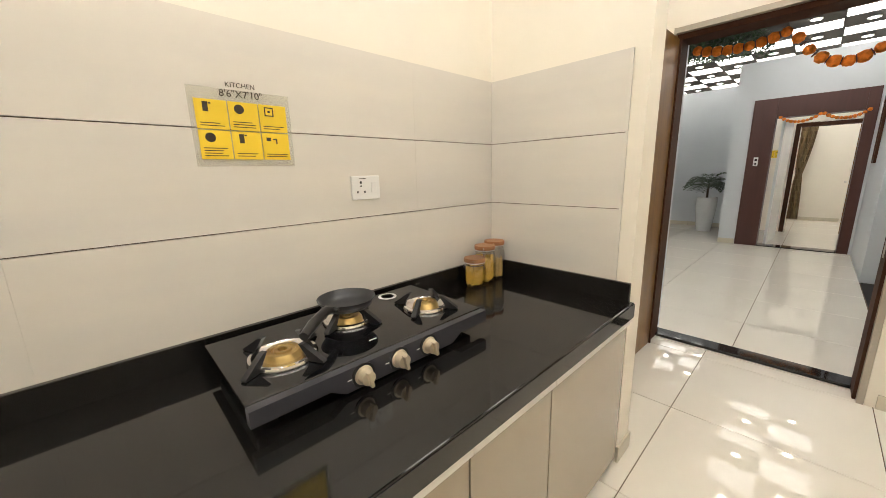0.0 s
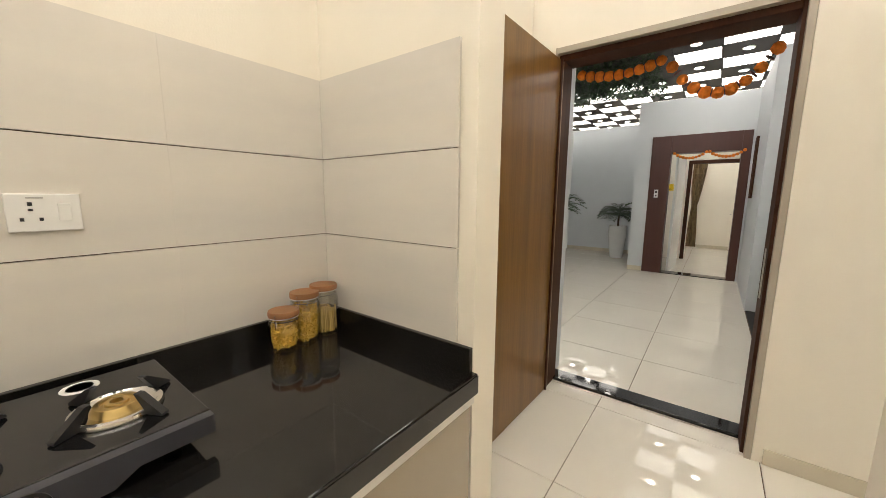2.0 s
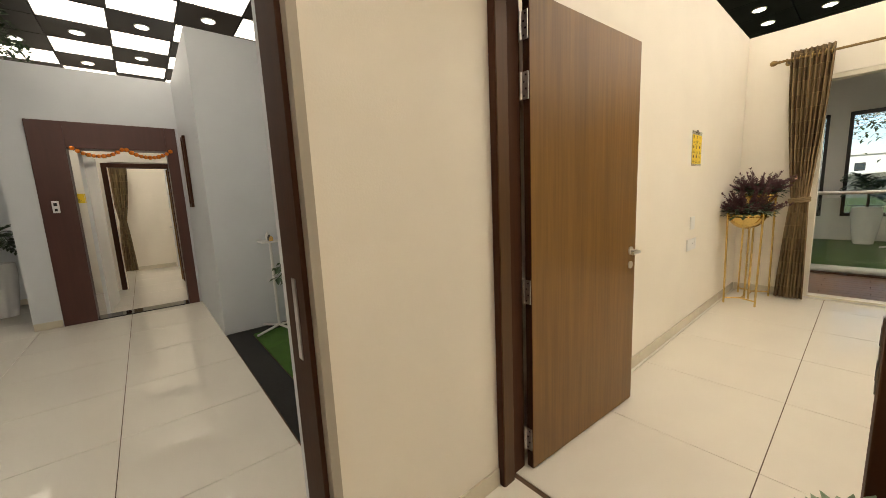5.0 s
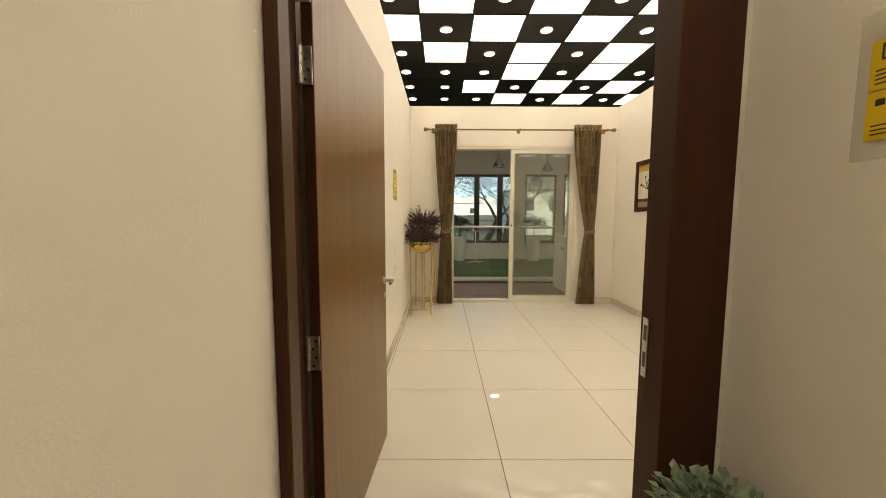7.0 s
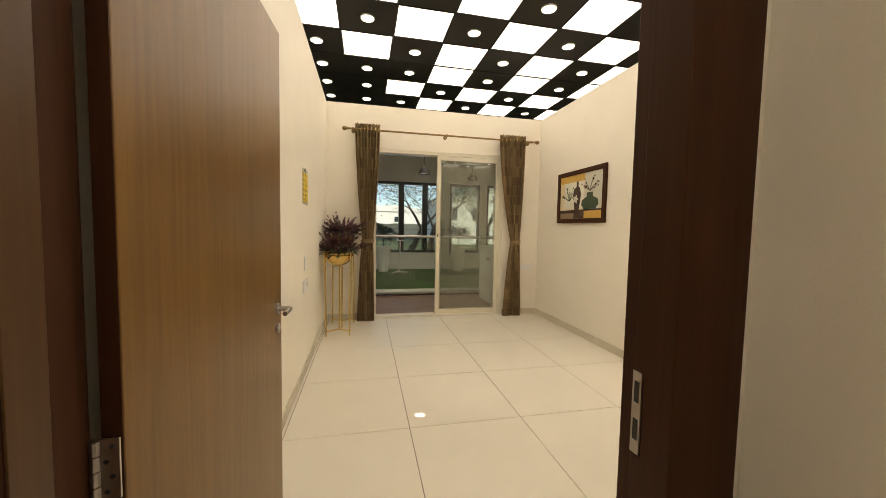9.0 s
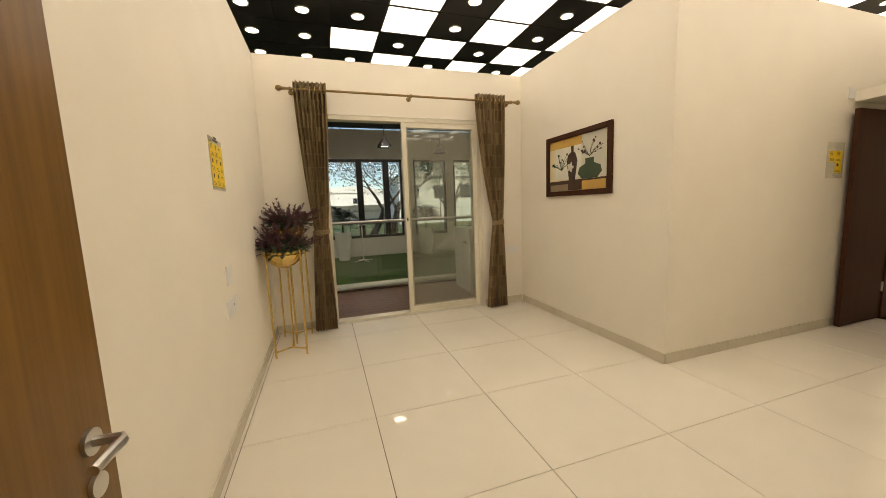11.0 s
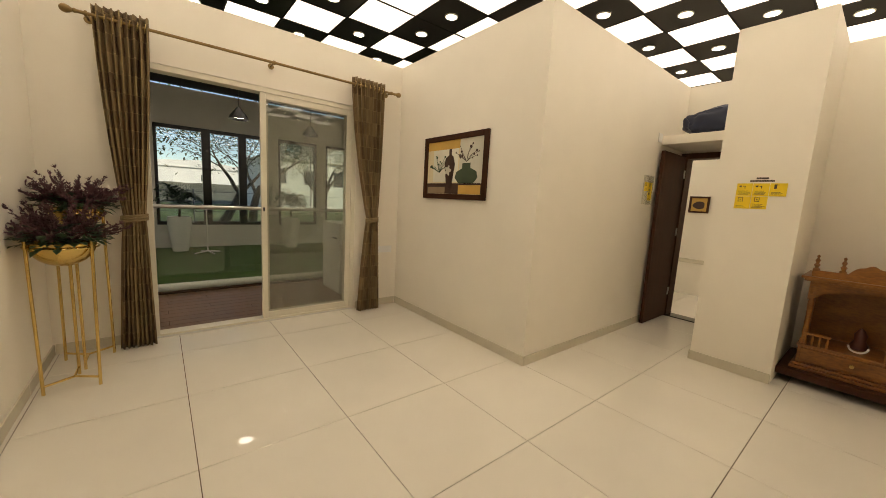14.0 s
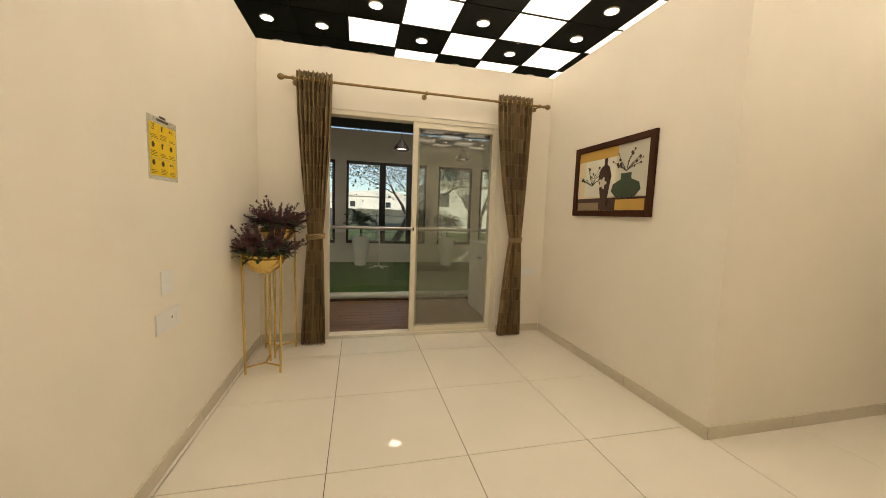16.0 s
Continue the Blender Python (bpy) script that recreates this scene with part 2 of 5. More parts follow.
def part(name, bm, material, parent, label="", smooth=False):
    ob = new(name, done(name, bm, material, smooth))
    ob.parent = parent
    if parent is not None and parent.type == "MESH" or parent is not None:
        ob.matrix_parent_inverse = parent.matrix_world.inverted() if parent.parent else parent.matrix_basis.inverted()
    if label:
        ob["label"] = label
    return ob


def thing(name, label, category, at=(0, 0, 0), group="", kind=""):
    ob = new(name)
    ob.empty_display_size = 0.1
    ob.matrix_basis = Matrix.Translation(at)
    return tagged(ob, label, category, group, kind)


def solid(name, bm, material, label, category, kind="structure", smooth=False, group=""):
    ob = new(name, done(name, bm, material, smooth))
    return tagged(ob, label, category, group, kind)


def B(*boxes, bevel=0.0):
    bm = bmesh.new()
    for b in boxes:
        box(bm, *b, bevel=bevel)
    return bm


def words(name, body, size, m, material, parent):
    cu = bpy.data.curves.new(name, "FONT")
    cu.body, cu.size, cu.align_x, cu.extrude = body, size, "CENTER", 0.0004
    tmp = bpy.data.objects.new("tmp_text", cu)
    me = bpy.data.meshes.new_from_object(tmp)
    bpy.data.objects.remove(tmp)
    me.transform(m)
    me.materials.append(material)
    ob = new(name, me)
    ob.parent = parent
    ob.matrix_parent_inverse = parent.matrix_basis.inverted()
    return ob


WT, CZ = 3.0, 3.55   # top of the partition walls; ceiling

# ---- setting: floor slabs, walls ----
solid("floor", B((-12, 8.2, -5.5, 4.62, -0.12, -0.006)), GROUT, "brown grouted floor bed under polished tiles", "floor")

solid("wall_living_left", B((-0.20, -0.045, 0.14, 4.56, 0, WT)), WALL, "warm white painted wall of the living room", "wall")
# window wall: opening x 0.58..2.52, z 0..2.42
solid("wall_window", B((-0.20, 0.58, 4.56, 4.74, 0, WT), (2.52, 3.30, 4.56, 4.74, 0, WT), (0.58, 2.52, 4.56, 4.74, 2.42, WT)), WALL, "warm white painted wall round the sliding window", "wall")
solid("wall_living_right", B((3.115, 3.27, 2.36, 4.56, 0, WT), (3.27, 6.08, 2.36, 2.52, 0, WT)), WALL, "warm white wall with an outer corner", "wall")
# entry door wall: opening x -0.005..1.22
solid("wall_lobby_end", B((-0.20, -0.005, -0.015, 0.14, 0, WT), (1.22, 5.75, -0.015, 0.14, 0, WT), (-0.005, 1.22, -0.015, 0.14, 2.185, WT)), WALL, "warm white wall between lobby and living room", "wall")
solid("wall_column", B((4.68, 6.08, 0.98, 1.57, 0, WT)), WALL, "warm white projecting wall beside the shrine niche", "wall")
solid("wall_niche", B((5.60, 5.75, 0.14, 0.98, 0, WT)), WALL, "plain warm white back wall of the shrine niche", "wall")
solid("wall_passage_door", B((6.08, 6.22, 2.28, 2.36, 0, WT), (6.08, 6.22, 1.57, 2.28, 2.16, WT)), WALL, "wall over the passage doorway", "wall")
solid("wall_bedroom", B((7.9, 8.05, 0.4, 4.6, 0, WT), (6.22, 7.9, 3.6, 3.75, 0, WT), (6.22, 7.9, 0.4, 0.55, 0, WT)), WALL, "plain warm white bedroom walls", "wall")
# lobby left wall with the main door: opening y -2.06..-0.90, z 0..2.26
solid("wall_main_door", B((-0.16, 0.15, -0.90, -0.16, 0, WT), (-0.16, 0.15, -2.40, -2.06, 0, WT), (-0.16, 0.15, -2.06, -0.90, 2.27, WT)), WALL, "warm white wall round the main door", "wall")
solid("wall_lobby_south", B((0.15, 1.42, -2.40, -2.22, 0, WT)), WALL, "warm white wall behind the open main door", "wall")
solid("wall_kitchen_stub", B((1.42, 1.562, -2.60, -1.742, 0, WT)), WALL, "warm white end of the kitchen wall", "wall")
solid("wall_kitchen_back", B((1.562, 4.35, -2.65, -2.494, 0, WT)), WALL, "warm white painted kitchen wall above tiles", "wall")
solid("wall_kitchen_side", B((4.2, 4.35, -2.494, -0.16, 0, WT)), WALL, "plain warm white kitchen end wall", "wall")
solid("wall_lobby_sign", B((1.375, 1.50, -0.86, -0.16, 0, WT)), WALL, "short warm white wall of the entrance lobby", "wall")
# foyer
solid("wall_foyer_door", B((-5.15, -4.95, -2.40, -2.00, 0, WT), (-5.15, -4.95, -2.00, -0.77, 2.30, WT), (-5.15, -4.95, -0.90, -0.77, 0, 2.30), (-7.0, -5.15, -2.40, -2.25, 0, WT)), GREYWALL, "grey-blue wall round the facing flat's door", "wall")
solid("wall_foyer_side", B((-9.4, -3.05, -0.77, -0.6, 0, WT), (-3.2, -3.05, -0.6, 1.6, 0, WT)), GREYWALL, "grey-blue painted foyer wall", "wall")
solid("wall_foyer_far", B((-7.15, -7.0, -5.2, -2.40, 0, WT)), GREYWALL, "grey-blue far foyer wall", "wall")
solid("wall_foyer_left", B((-7.0, -0.16, -4.35, -4.2, 0, WT), (-3.4, -0.16, -4.2, -3.2, 2.5, WT)), GREYWALL, "pale grey foyer wall with a dropped beam", "wall")
solid("wall_foyer_near", B((-0.26, -0.16, -4.2, -2.06, 0, WT), (-0.26, -0.16, -0.90, 1.6, 0, WT), (-0.26, -0.16, -2.06, -0.90, 2.27, WT)), GREYWALL, "grey-blue outer face of the main door wall", "wall")
solid("wall_foyer_recess", B((-3.05, -0.26, 1.5, 1.6, 0, WT)), GREYWALL, "grey-blue wall behind the turf strip", "wall")
# facing flat: lobby and inner room
solid("wall_facing_lobby", B((-7.15, -7.0, -1.70, -1.62, 0, WT), (-7.15, -7.0, -2.25, -1.70, 0, WT), (-7.15, -7.0, -1.62, -0.77, 2.16, WT)), WALL, "warm white inner wall of the facing flat", "wall")
solid("wall_facing_room", B((-9.6, -9.4, -3.4, -0.6, 0, WT), (-9.4, -7.15, -3.4, -3.25, 0, WT)), WALL, "warm white far room wall", "wall")
# outer shell
solid("wall_outer", B((-12.2, -12, -5.7, 10.9, -0.1, CZ), (8.2, 8.4, -5.7, 10.9, -0.1, CZ), (-12, 8.2, -5.7, -5.5, -0.1, CZ)), WALL, "plain outer hall walls", "wall")

# outer glazed wall: windows at z 0.56..2.74, piers between them
YW = 10.65
piers = [(-12, -3.2), (-2.2, -2.0), (-0.62, -0.45), (0.33, 0.62), (2.8, 3.15), (4.15, 4.4), (5.1, 5.5), (6.6, 8.2)]
bm = bmesh.new()
box(bm, -12, 8.2, YW, YW + 0.2, -0.1, 0.52)
box(bm, -12, 8.2, YW, YW + 0.2, 2.74, CZ)
for a, b in piers:
    box(bm, a, b, YW, YW + 0.2, 0.52, 2.74)
solid("wall_outer_glazed", bm, CONC, "white painted outer wall with wide windows", "wall")


def outer_window(i, x0, x1, mulls, wide):
    w = thing("window_%d" % i, "black framed fixed window onto the garden", "window", ((x0 + x1) / 2, YW + 0.1, 0.52), kind="structure")
    t = 0.06
    part("window_frame", B((x0, x0 + t, YW + 0.03, YW + 0.12, 0.52, 2.74), (x1 - t, x1, YW + 0.03, YW + 0.12, 0.52, 2.74), (x0, x1, YW + 0.03, YW + 0.12, 2.66, 2.74), (x0, x1, YW + 0.03, YW + 0.12, 0.52, 0.60)), BLACK, w)
    for m in mulls:
        part("mullion", B((m - wide / 2, m + wide / 2, YW + 0.02, YW + 0.13, 0.60, 2.66)), BLACK, w)
    edges = [x0 + t] + list(mulls) + [x1 - t]
    for a, b in zip(edges, edges[1:]):
        p = part("pane", B((a, b, YW + 0.07, YW + 0.078, 0.60, 2.66)), PANE, w)
        p.visible_shadow = False


outer_window(2, -0.45, 0.33, [], 0.1)
outer_window(3, 0.62, 2.8, [1.58, 2.33], 0.17)
outer_window(4, 3.15, 4.15, [], 0.1)
outer_window(5, 4.4, 5.1, [], 0.1)
outer_window(6, -2.0, -0.62, [], 0.1)
outer_window(7, -3.2, -2.2, [], 0.1)

# ---- ceiling: one mesh of dark tiles, lit panels, downlights ----
PX, PY, X0, Y0 = 0.595, 0.615, 0.19, 4.38
bm = bmesh.new()
box(bm, -12, 8.2, -5.5, 10.65, CZ + 0.03, CZ + 0.1)
lit, spots = [], []
for ci in range(-20, 14):
    for ri in range(-16, 11):
        xa, ya = X0 + ci * PX, Y0 + (ri - 2) * PY
        xb, yb = xa + PX, ya + PY
        if xa < -11.9 or xb > 8.1 or yb > 10.6:
            continue
        white = (ri + ci) % 2 == (1 if ri <= 1 else 0)
        if ri >= 2 and ci <= 0:
            white = False
        if ri >= 5:
            white = False
        foyer_dark = (-6.1 < xa < -2.6 and ya < -1.9) or (-3.4 < xa < -0.4 and -0.8 < ya < 1.5)
        if foyer_dark:
            white = False
        g = 0.012
        if white:
            lit.append((xa + g, xb - g, ya + g, yb - g))
        else:
            box(bm, xa + 0.006, xb - 0.006, ya + 0.006, yb - 0.006, CZ, CZ + 0.04)
            if not foyer_dark and ri < 5 and -11.8 < xa < 7.6 and ya > -4.3:
                spots.append(((xa + xb) / 2, (ya + yb) / 2))
ceiling = solid("ceiling", bm, BLACKTILE, "black grid ceiling with lit panels and downlights", "ceiling")
base = None
for a, b, c, d in lit:
    if base is None:
        base = thing("ceiling_light", "square lit white panel set in the black ceiling", "ceiling light", ((a + b) / 2, (c + d) / 2, CZ), "ceiling light panels")
        part("diffuser", B((a, b, c, d, CZ + 0.004, CZ + 0.02)), LIGHT, base)
        part("frame", B((a - 0.008, a, c, d, CZ - 0.004, CZ + 0.02), (b, b + 0.008, c, d, CZ - 0.004, CZ + 0.02), (a, b, c - 0.008, c, CZ - 0.004, CZ + 0.02), (a, b, d, d + 0.008, CZ - 0.004, CZ + 0.02)), BLACKTILE, base)
    else:
        copy_thing(base, Matrix.Translation(((a + b) / 2, (c + d) / 2, CZ)))
base = None
for x, y in spots:
    if base is None:
        base = thing("downlight", "small round lit downlight with a white ring", "downlight", (x, y, CZ), "round downlights")
        part("ring", lathe(bmesh.new(), [(0.062, 0.0), (0.078, 0.0), (0.078, -0.012), (0.066, -0.014), (0.062, 0.0)], (x, y, CZ), 20), WHITEP, base, smooth=True)
        part("lens", lathe(bmesh.new(), [(0.0, -0.004), (0.062, -0.004)], (x, y, CZ), 20), SPOTLIT, base)
    else:
        copy_thing(base, Matrix.Translation((x, y, CZ)))


# ---- skirting ----
def skirt(name, boxes):
    x0, x1, y0, y1, z0, z1 = boxes[0]
    ob = solid(name, B((x0 + 0.003, x1 - 0.003, y0 + 0.003, y1 - 0.003, z0 + 0.002, z1 - 0.004)), GROUT, "beige tile skirting along the wall foot", "baseboard")
    along = x1 - x0 > y1 - y0
    lo, hi = (x0, x1) if along else (y0, y1)
    n = max(1, round((hi - lo) / 0.79))
    for q in range(n):
        p, r = lo + (hi - lo) * q / n + 0.0015, lo + (hi - lo) * (q + 1) / n - 0.0015
        part("skirting_tile", B((p, r, y0, y1, z0, z1) if along else (x0, x1, p, r, z0, z1), bevel=0.0025), SKIRT, ob)
    return ob


H = 0.085
skirt("baseboard", [(-0.045, -0.033, 0.17, 4.56, 0, H)])
skirt("baseboard", [(-0.03, 0.56, 4.548, 4.56, 0, H)])
skirt("baseboard", [(2.54, 3.10, 4.548, 4.56, 0, H)])
skirt("baseboard", [(3.103, 3.115, 2.348, 4.545, 0, H)])
skirt("baseboard", [(3.12, 6.05, 2.348, 2.36, 0, H)])
skirt("baseboard", [(4.668, 4.68, 0.98, 1.57, 0, H)])
skirt("baseboard", [(4.67, 6.05, 1.57, 1.582, 0, H)])
skirt("baseboard", [(1.65, 4.83, 0.14, 0.152, 0, H)])
skirt("baseboard", [(0.15, 0.162, -0.86, -0.17, 0, H)])
skirt("baseboard", [(1.408, 1.565, -1.742, -1.73, 0, H)])
skirt("baseboard", [(1.408, 1.42, -2.2, -1.742, 0, H)])
skirt("baseboard", [(1.363, 1.375, -0.86, -0.22, 0, H)])
skirt("baseboard", [(1.363, 1.512, -0.872, -0.86, 0, H)])
skirt("baseboard", [(-7.0, -6.988, -4.2, -2.40, 0, H)])
skirt("baseboard", [(-4.95, -4.938, -2.40, -2.16, 0, H)])
skirt("baseboard", [(7.888, 7.9, 0.55, 3.6, 0.55, 0.62)])
skirt("baseboard", [(-9.4, -9.388, -3.2, -0.8, 0, H)])


# ---- doors ----
def hinge(parent, x, y, z):
    bm = B((x - 0.002, x + 0.032, y - 0.004, y, z - 0.055, z + 0.055), (x - 0.016, x - 0.004, y - 0.004, y, z - 0.055, z + 0.055))
    for q in range(4):
        zz = z - 0.055 + 0.0275 * q
        rod(bm, (x - 0.002, y - 0.008, zz + 0.001), (x - 0.002, y - 0.008, zz + 0.0265), 0.006, seg=8)
    ob = part("hinge", bm, STEEL, parent, "steel butt hinge", smooth=True)
    for q in range(4):
        zz = z - 0.041 + 0.0275 * q
        part("screw", rod(bmesh.new(), (x + 0.012 + 0.009 * (q % 2), y - 0.0055, zz), (x + 0.012 + 0.009 * (q % 2), y - 0.003, zz), 0.0045, seg=8), HOBGREY, ob)
    return ob


d1 = thing("door_1", "walnut veneer room door standing open on steel hinges", "door", (0.03, 0.14, 0), kind="structure")
frame_1 = part("door_frame", B((-0.003, 0.03, -0.025, 0.05, 0, 2.183), (-0.003, 0.012, 0.0502, 0.147, 0, 2.183), (1.04, 1.20, -0.028, 0.07, 0, 2.183), (1.075, 1.218, 0.0705, 0.147, 0, 2.183), (0.03, 1.04, -0.025, 0.147, 2.142, 2.183), bevel=0.003), DARKWOOD, d1, "dark stained door frame")
part("reveal_lining", B((0.0302, 0.034, -0.02, 0.046, 0, 2.14), bevel=0.001), LINING, d1, "lighter brown frame lining")
part("stop", B((1.2005, 1.219, -0.02, 0.07, 0, 2.18)), WALL, d1)
# added dark strip over the wall edge, standing in for the slot's shade
part("gap_filler", B((-0.042, 0.010, 0.1475, 0.153, 0, 2.142)), DARKWOOD, d1)


def turned(bm, px, py, a):
    bmesh.ops.transform(bm, verts=bm.verts[:], matrix=Matrix.Translation((px, py, 0)) @ Matrix.Rotation(a, 4, "Z"))
    return bm


HX, HY, ang = 0.058, 0.160, radians(86.5)
leaf = part("leaf", turned(B((0, 0.952, 0.0, 0.036, 0.008, 2.132), bevel=0.002), HX, HY, ang), WOOD, d1)
part("edge_band", turned(B((-0.0025, -0.0003, 0.001, 0.035, 0.01, 2.13)), HX, HY, ang), DARKWOOD, leaf, "dark leaf edge")
bm = bmesh.new()
lathe(bm, [(0.0, 0.0), (0.024, 0.0), (0.024, 0.008), (0.0, 0.008)], seg=20)
bmesh.ops.transform(bm, verts=bm.verts[:], matrix=Matrix.Translation((0.89, 0.0, 0.965)) @ Matrix.Rotation(radians(90), 4, "X"))
tube(bm, [(0.89, -0.004, 0.965), (0.89, -0.05, 0.965), (0.88, -0.057, 0.965), (0.80, -0.057, 0.963)], 0.0095)
part("handle", turned(bm, HX, HY, ang), STEEL, leaf, "brushed steel lever handle", True)
bm = bmesh.new()
lathe(bm, [(0.0, 0.0), (0.022, 0.0), (0.022, 0.008), (0.0, 0.008)], seg=20)
bmesh.ops.transform(bm, verts=bm.verts[:], matrix=Matrix.Translation((0.89, 0.0, 0.88)) @ Matrix.Rotation(radians(90), 4, "X"))
part("keyhole", turned(bm, HX, HY, ang), STEEL, leaf, "", True)
for z in (0.16, 0.886, 1.77, 2.004):
    hinge(d1, 0.024, 0.153, z)
part("strike_plate", B((1.037, 1.0402, 0.045, 0.069, 0.855, 1.03)), STEEL, d1)
for z in (0.885, 0.965):
    part("strike_slot", B((1.0362, 1.0372, 0.05, 0.063, z, z + 0.045)), BLACK, d1)

# main door
d2 = thing("door_2", "dark wood main door standing open into the lobby", "door", (0.0, -2.04, 0), kind="structure")
part("door_frame", B((-0.06, 0.115, -0.945, -0.902, 0, 2.27), (-0.06, 0.115, -2.058, -2.02, 0, 2.27), (-0.06, 0.115, -2.02, -0.945, 2.20, 2.268), bevel=0.003), DARKWOOD, d2)
part("trim", B((0.115, 0.156, -0.93, -0.902, 0.0, 2.27), (0.115, 0.156, -2.058, -2.045, 0, 2.27), (0.115, 0.156, -2.045, -0.93, 2.235, 2.268)), mat("beige_edge_trim", (0.45, 0.40, 0.32), 0.5), d2, "beige edging of the reveal")
part("threshold", B((-0.16, -0.02, -2.06, -0.90, -0.004, 0.02), bevel=0.003), GRANITE, d2, "black granite door sill")
part("strike_plate", B((0.02, 0.05, -0.949, -0.9445, 0.84, 1.10)), STEEL, d2)
MX, MY, MA = 0.12, -2.012, radians(-1.5)
leaf2 = part("leaf", turned(B((0.0, 1.09, -0.042, 0.0, 0.01, 2.19), bevel=0.002), MX, MY, MA), WOOD, d2)
part("edge_strip", turned(B((0.0, 0.012, 0.0, 0.012, 0.01, 2.19)), MX + 0.05, MY, MA), DARKWOOD, leaf2)
bm = bmesh.new()
tube(bm, [(0.955, 0.0, 0.93), (0.955, 0.03, 0.935), (0.955, 0.046, 0.95), (0.955, 0.046, 1.25), (0.955, 0.03, 1.265), (0.955, 0.0, 1.27)], 0.014, 10)
part("handle", turned(bm, MX, MY, MA), WHITEP, leaf2, "long pale pull handle", True)

# passage door
d3 = thing("door_3", "dark wood door folded back against the passage wall", "door", (6.08, 2.30, 0), kind="structure")
part("door_frame", B((6.05, 6.24, 2.27, 2.345, 0, 2.17), (6.05, 6.24, 1.572, 1.62, 0, 2.17), (6.05, 6.24, 1.62, 2.27, 2.10, 2.17), bevel=0.003), DARKWOOD, d3)
leaf3 = part("leaf", B((5.36, 6.05, 2.285, 2.32, 0.01, 2.12), bevel=0.002), DARKWOOD, d3)
part("edge_band", B((5.345, 5.36, 2.283, 2.322, 0.01, 2.12)), DARKWOOD, leaf3)
for z in (0.35, 1.15, 1.9):
    part("hinge", B((6.02, 6.048, 2.275, 2.285, z - 0.05, z + 0.05)), STEEL, d3)
part("threshold", B((6.05, 6.24, 1.57, 2.36, -0.003, 0.012)), GRANITE, d3)

# facing flat's doors
d4 = thing("door_4", "dark red-brown surround of the facing flat's open door", "door", (-4.95, -1.4, 0), kind="structure")
part("surround", B((-5.16, -4.93, -2.155, -1.86, 0, 2.40), (-5.16, -4.93, -0.92, -0.80, 0, 2.40), (-5.16, -4.93, -1.86, -0.92, 2.10, 2.40), bevel=0.004), REDWOOD, d4)
part("threshold", B((-5.16, -4.93, -1.86, -0.92, -0.003, 0.015)), GRANITE, d4)
leaf4 = part("leaf", turned(B((0, 0.86, -0.04, 0.0, 0.01, 2.09), bevel=0.002), -5.17, -1.79, radians(176)), WHITEC, d4, "pale inner face of the open leaf")
bm = bmesh.new()
tube(bm, [(0.74, -0.04, 0.90), (0.74, -0.09, 0.91), (0.74, -0.09, 1.13), (0.74, -0.04, 1.14)], 0.012)
part("handle", turned(bm, -5.17, -1.86, radians(176)), STEEL, leaf4, "", True)
bm = B((-4.93, -4.915, -2.06, -2.0, 1.35, 1.49), bevel=0.004)
bell = solid("door_bell", bm, WHITEP, "small grey door bell panel on the brown surround", "door bell", kind="")
part("lens", B((-4.915, -4.911, -2.045, -2.015, 1.43, 1.465)), BLACK, bell)
part("button", B((-4.915, -4.911, -2.042, -2.018, 1.37, 1.40)), BLACK, bell)
d5 = thing("door_5", "dark framed inner doorway with its leaf ajar", "door", (-7.0, -1.2, 0), kind="structure")
part("door_frame", B((-7.17, -6.98, -1.70, -1.63, 0, 2.14), (-7.17, -6.98, -0.83, -0.77, 0, 2.14), (-7.17, -6.98, -1.63, -0.83, 2.07, 2.14)), DARKWOOD, d5)
leaf5 = part("leaf", turned(B((0, 0.75, -0.035, 0, 0.01, 2.06)), -7.17, -0.85, radians(172)), WOOD, d5)
part("handle", B((-7.84, -7.72, -0.89, -0.86, 0.98, 1.0)), STEEL, leaf5)

# ---- balcony, turf and far hall floor ----
solid("floor_hall", B((-12, 8.2, 4.74, YW, -0.12, -0.02)), GROUT, "plain screed under the balcony and turf", "floor")
solid("floor_turf", B((-4.5, 7.0, 6.42, YW - 0.01, -0.02, 0.0)), TURF, "bright green artificial turf", "floor")
balcony = solid("floor_balcony", B((0.0, 3.3, 4.74, 6.2, -0.02, -0.004)), GROUT, "brown plank balcony floor", "floor")
plank = done("plank", B((-0.6, 0.6, -0.066, 0.066, -0.004, 0.006), bevel=0.002), DECK)
for j in range(11):
    for i in range(-1, 4):
        ob = new("plank", plank)
        ob.parent = balcony
        ob.location = (0.3 + i * 1.205 + (j % 3) * 0.4 - 0.6, 4.82 + j * 0.134, 0)
solid("balcony_edge", B((-0.2, 3.3, 6.2, 6.27, -0.02, 0.03)), DARKWOOD, "dark brown wooden balcony edge board", "trim")
bm = rod(bmesh.new(), (-4.5, 6.36, 0.055), (7.0, 6.36, 0.055), 0.055, seg=20)
solid("kerb", bm, WHITEP, "rounded white kerb along the turf", "kerb", smooth=True)
solid("wall_balcony_side", B((3.12, 3.30, 4.74, 6.2, 0, 2.5)), WALL, "plain white balcony end wall", "wall")

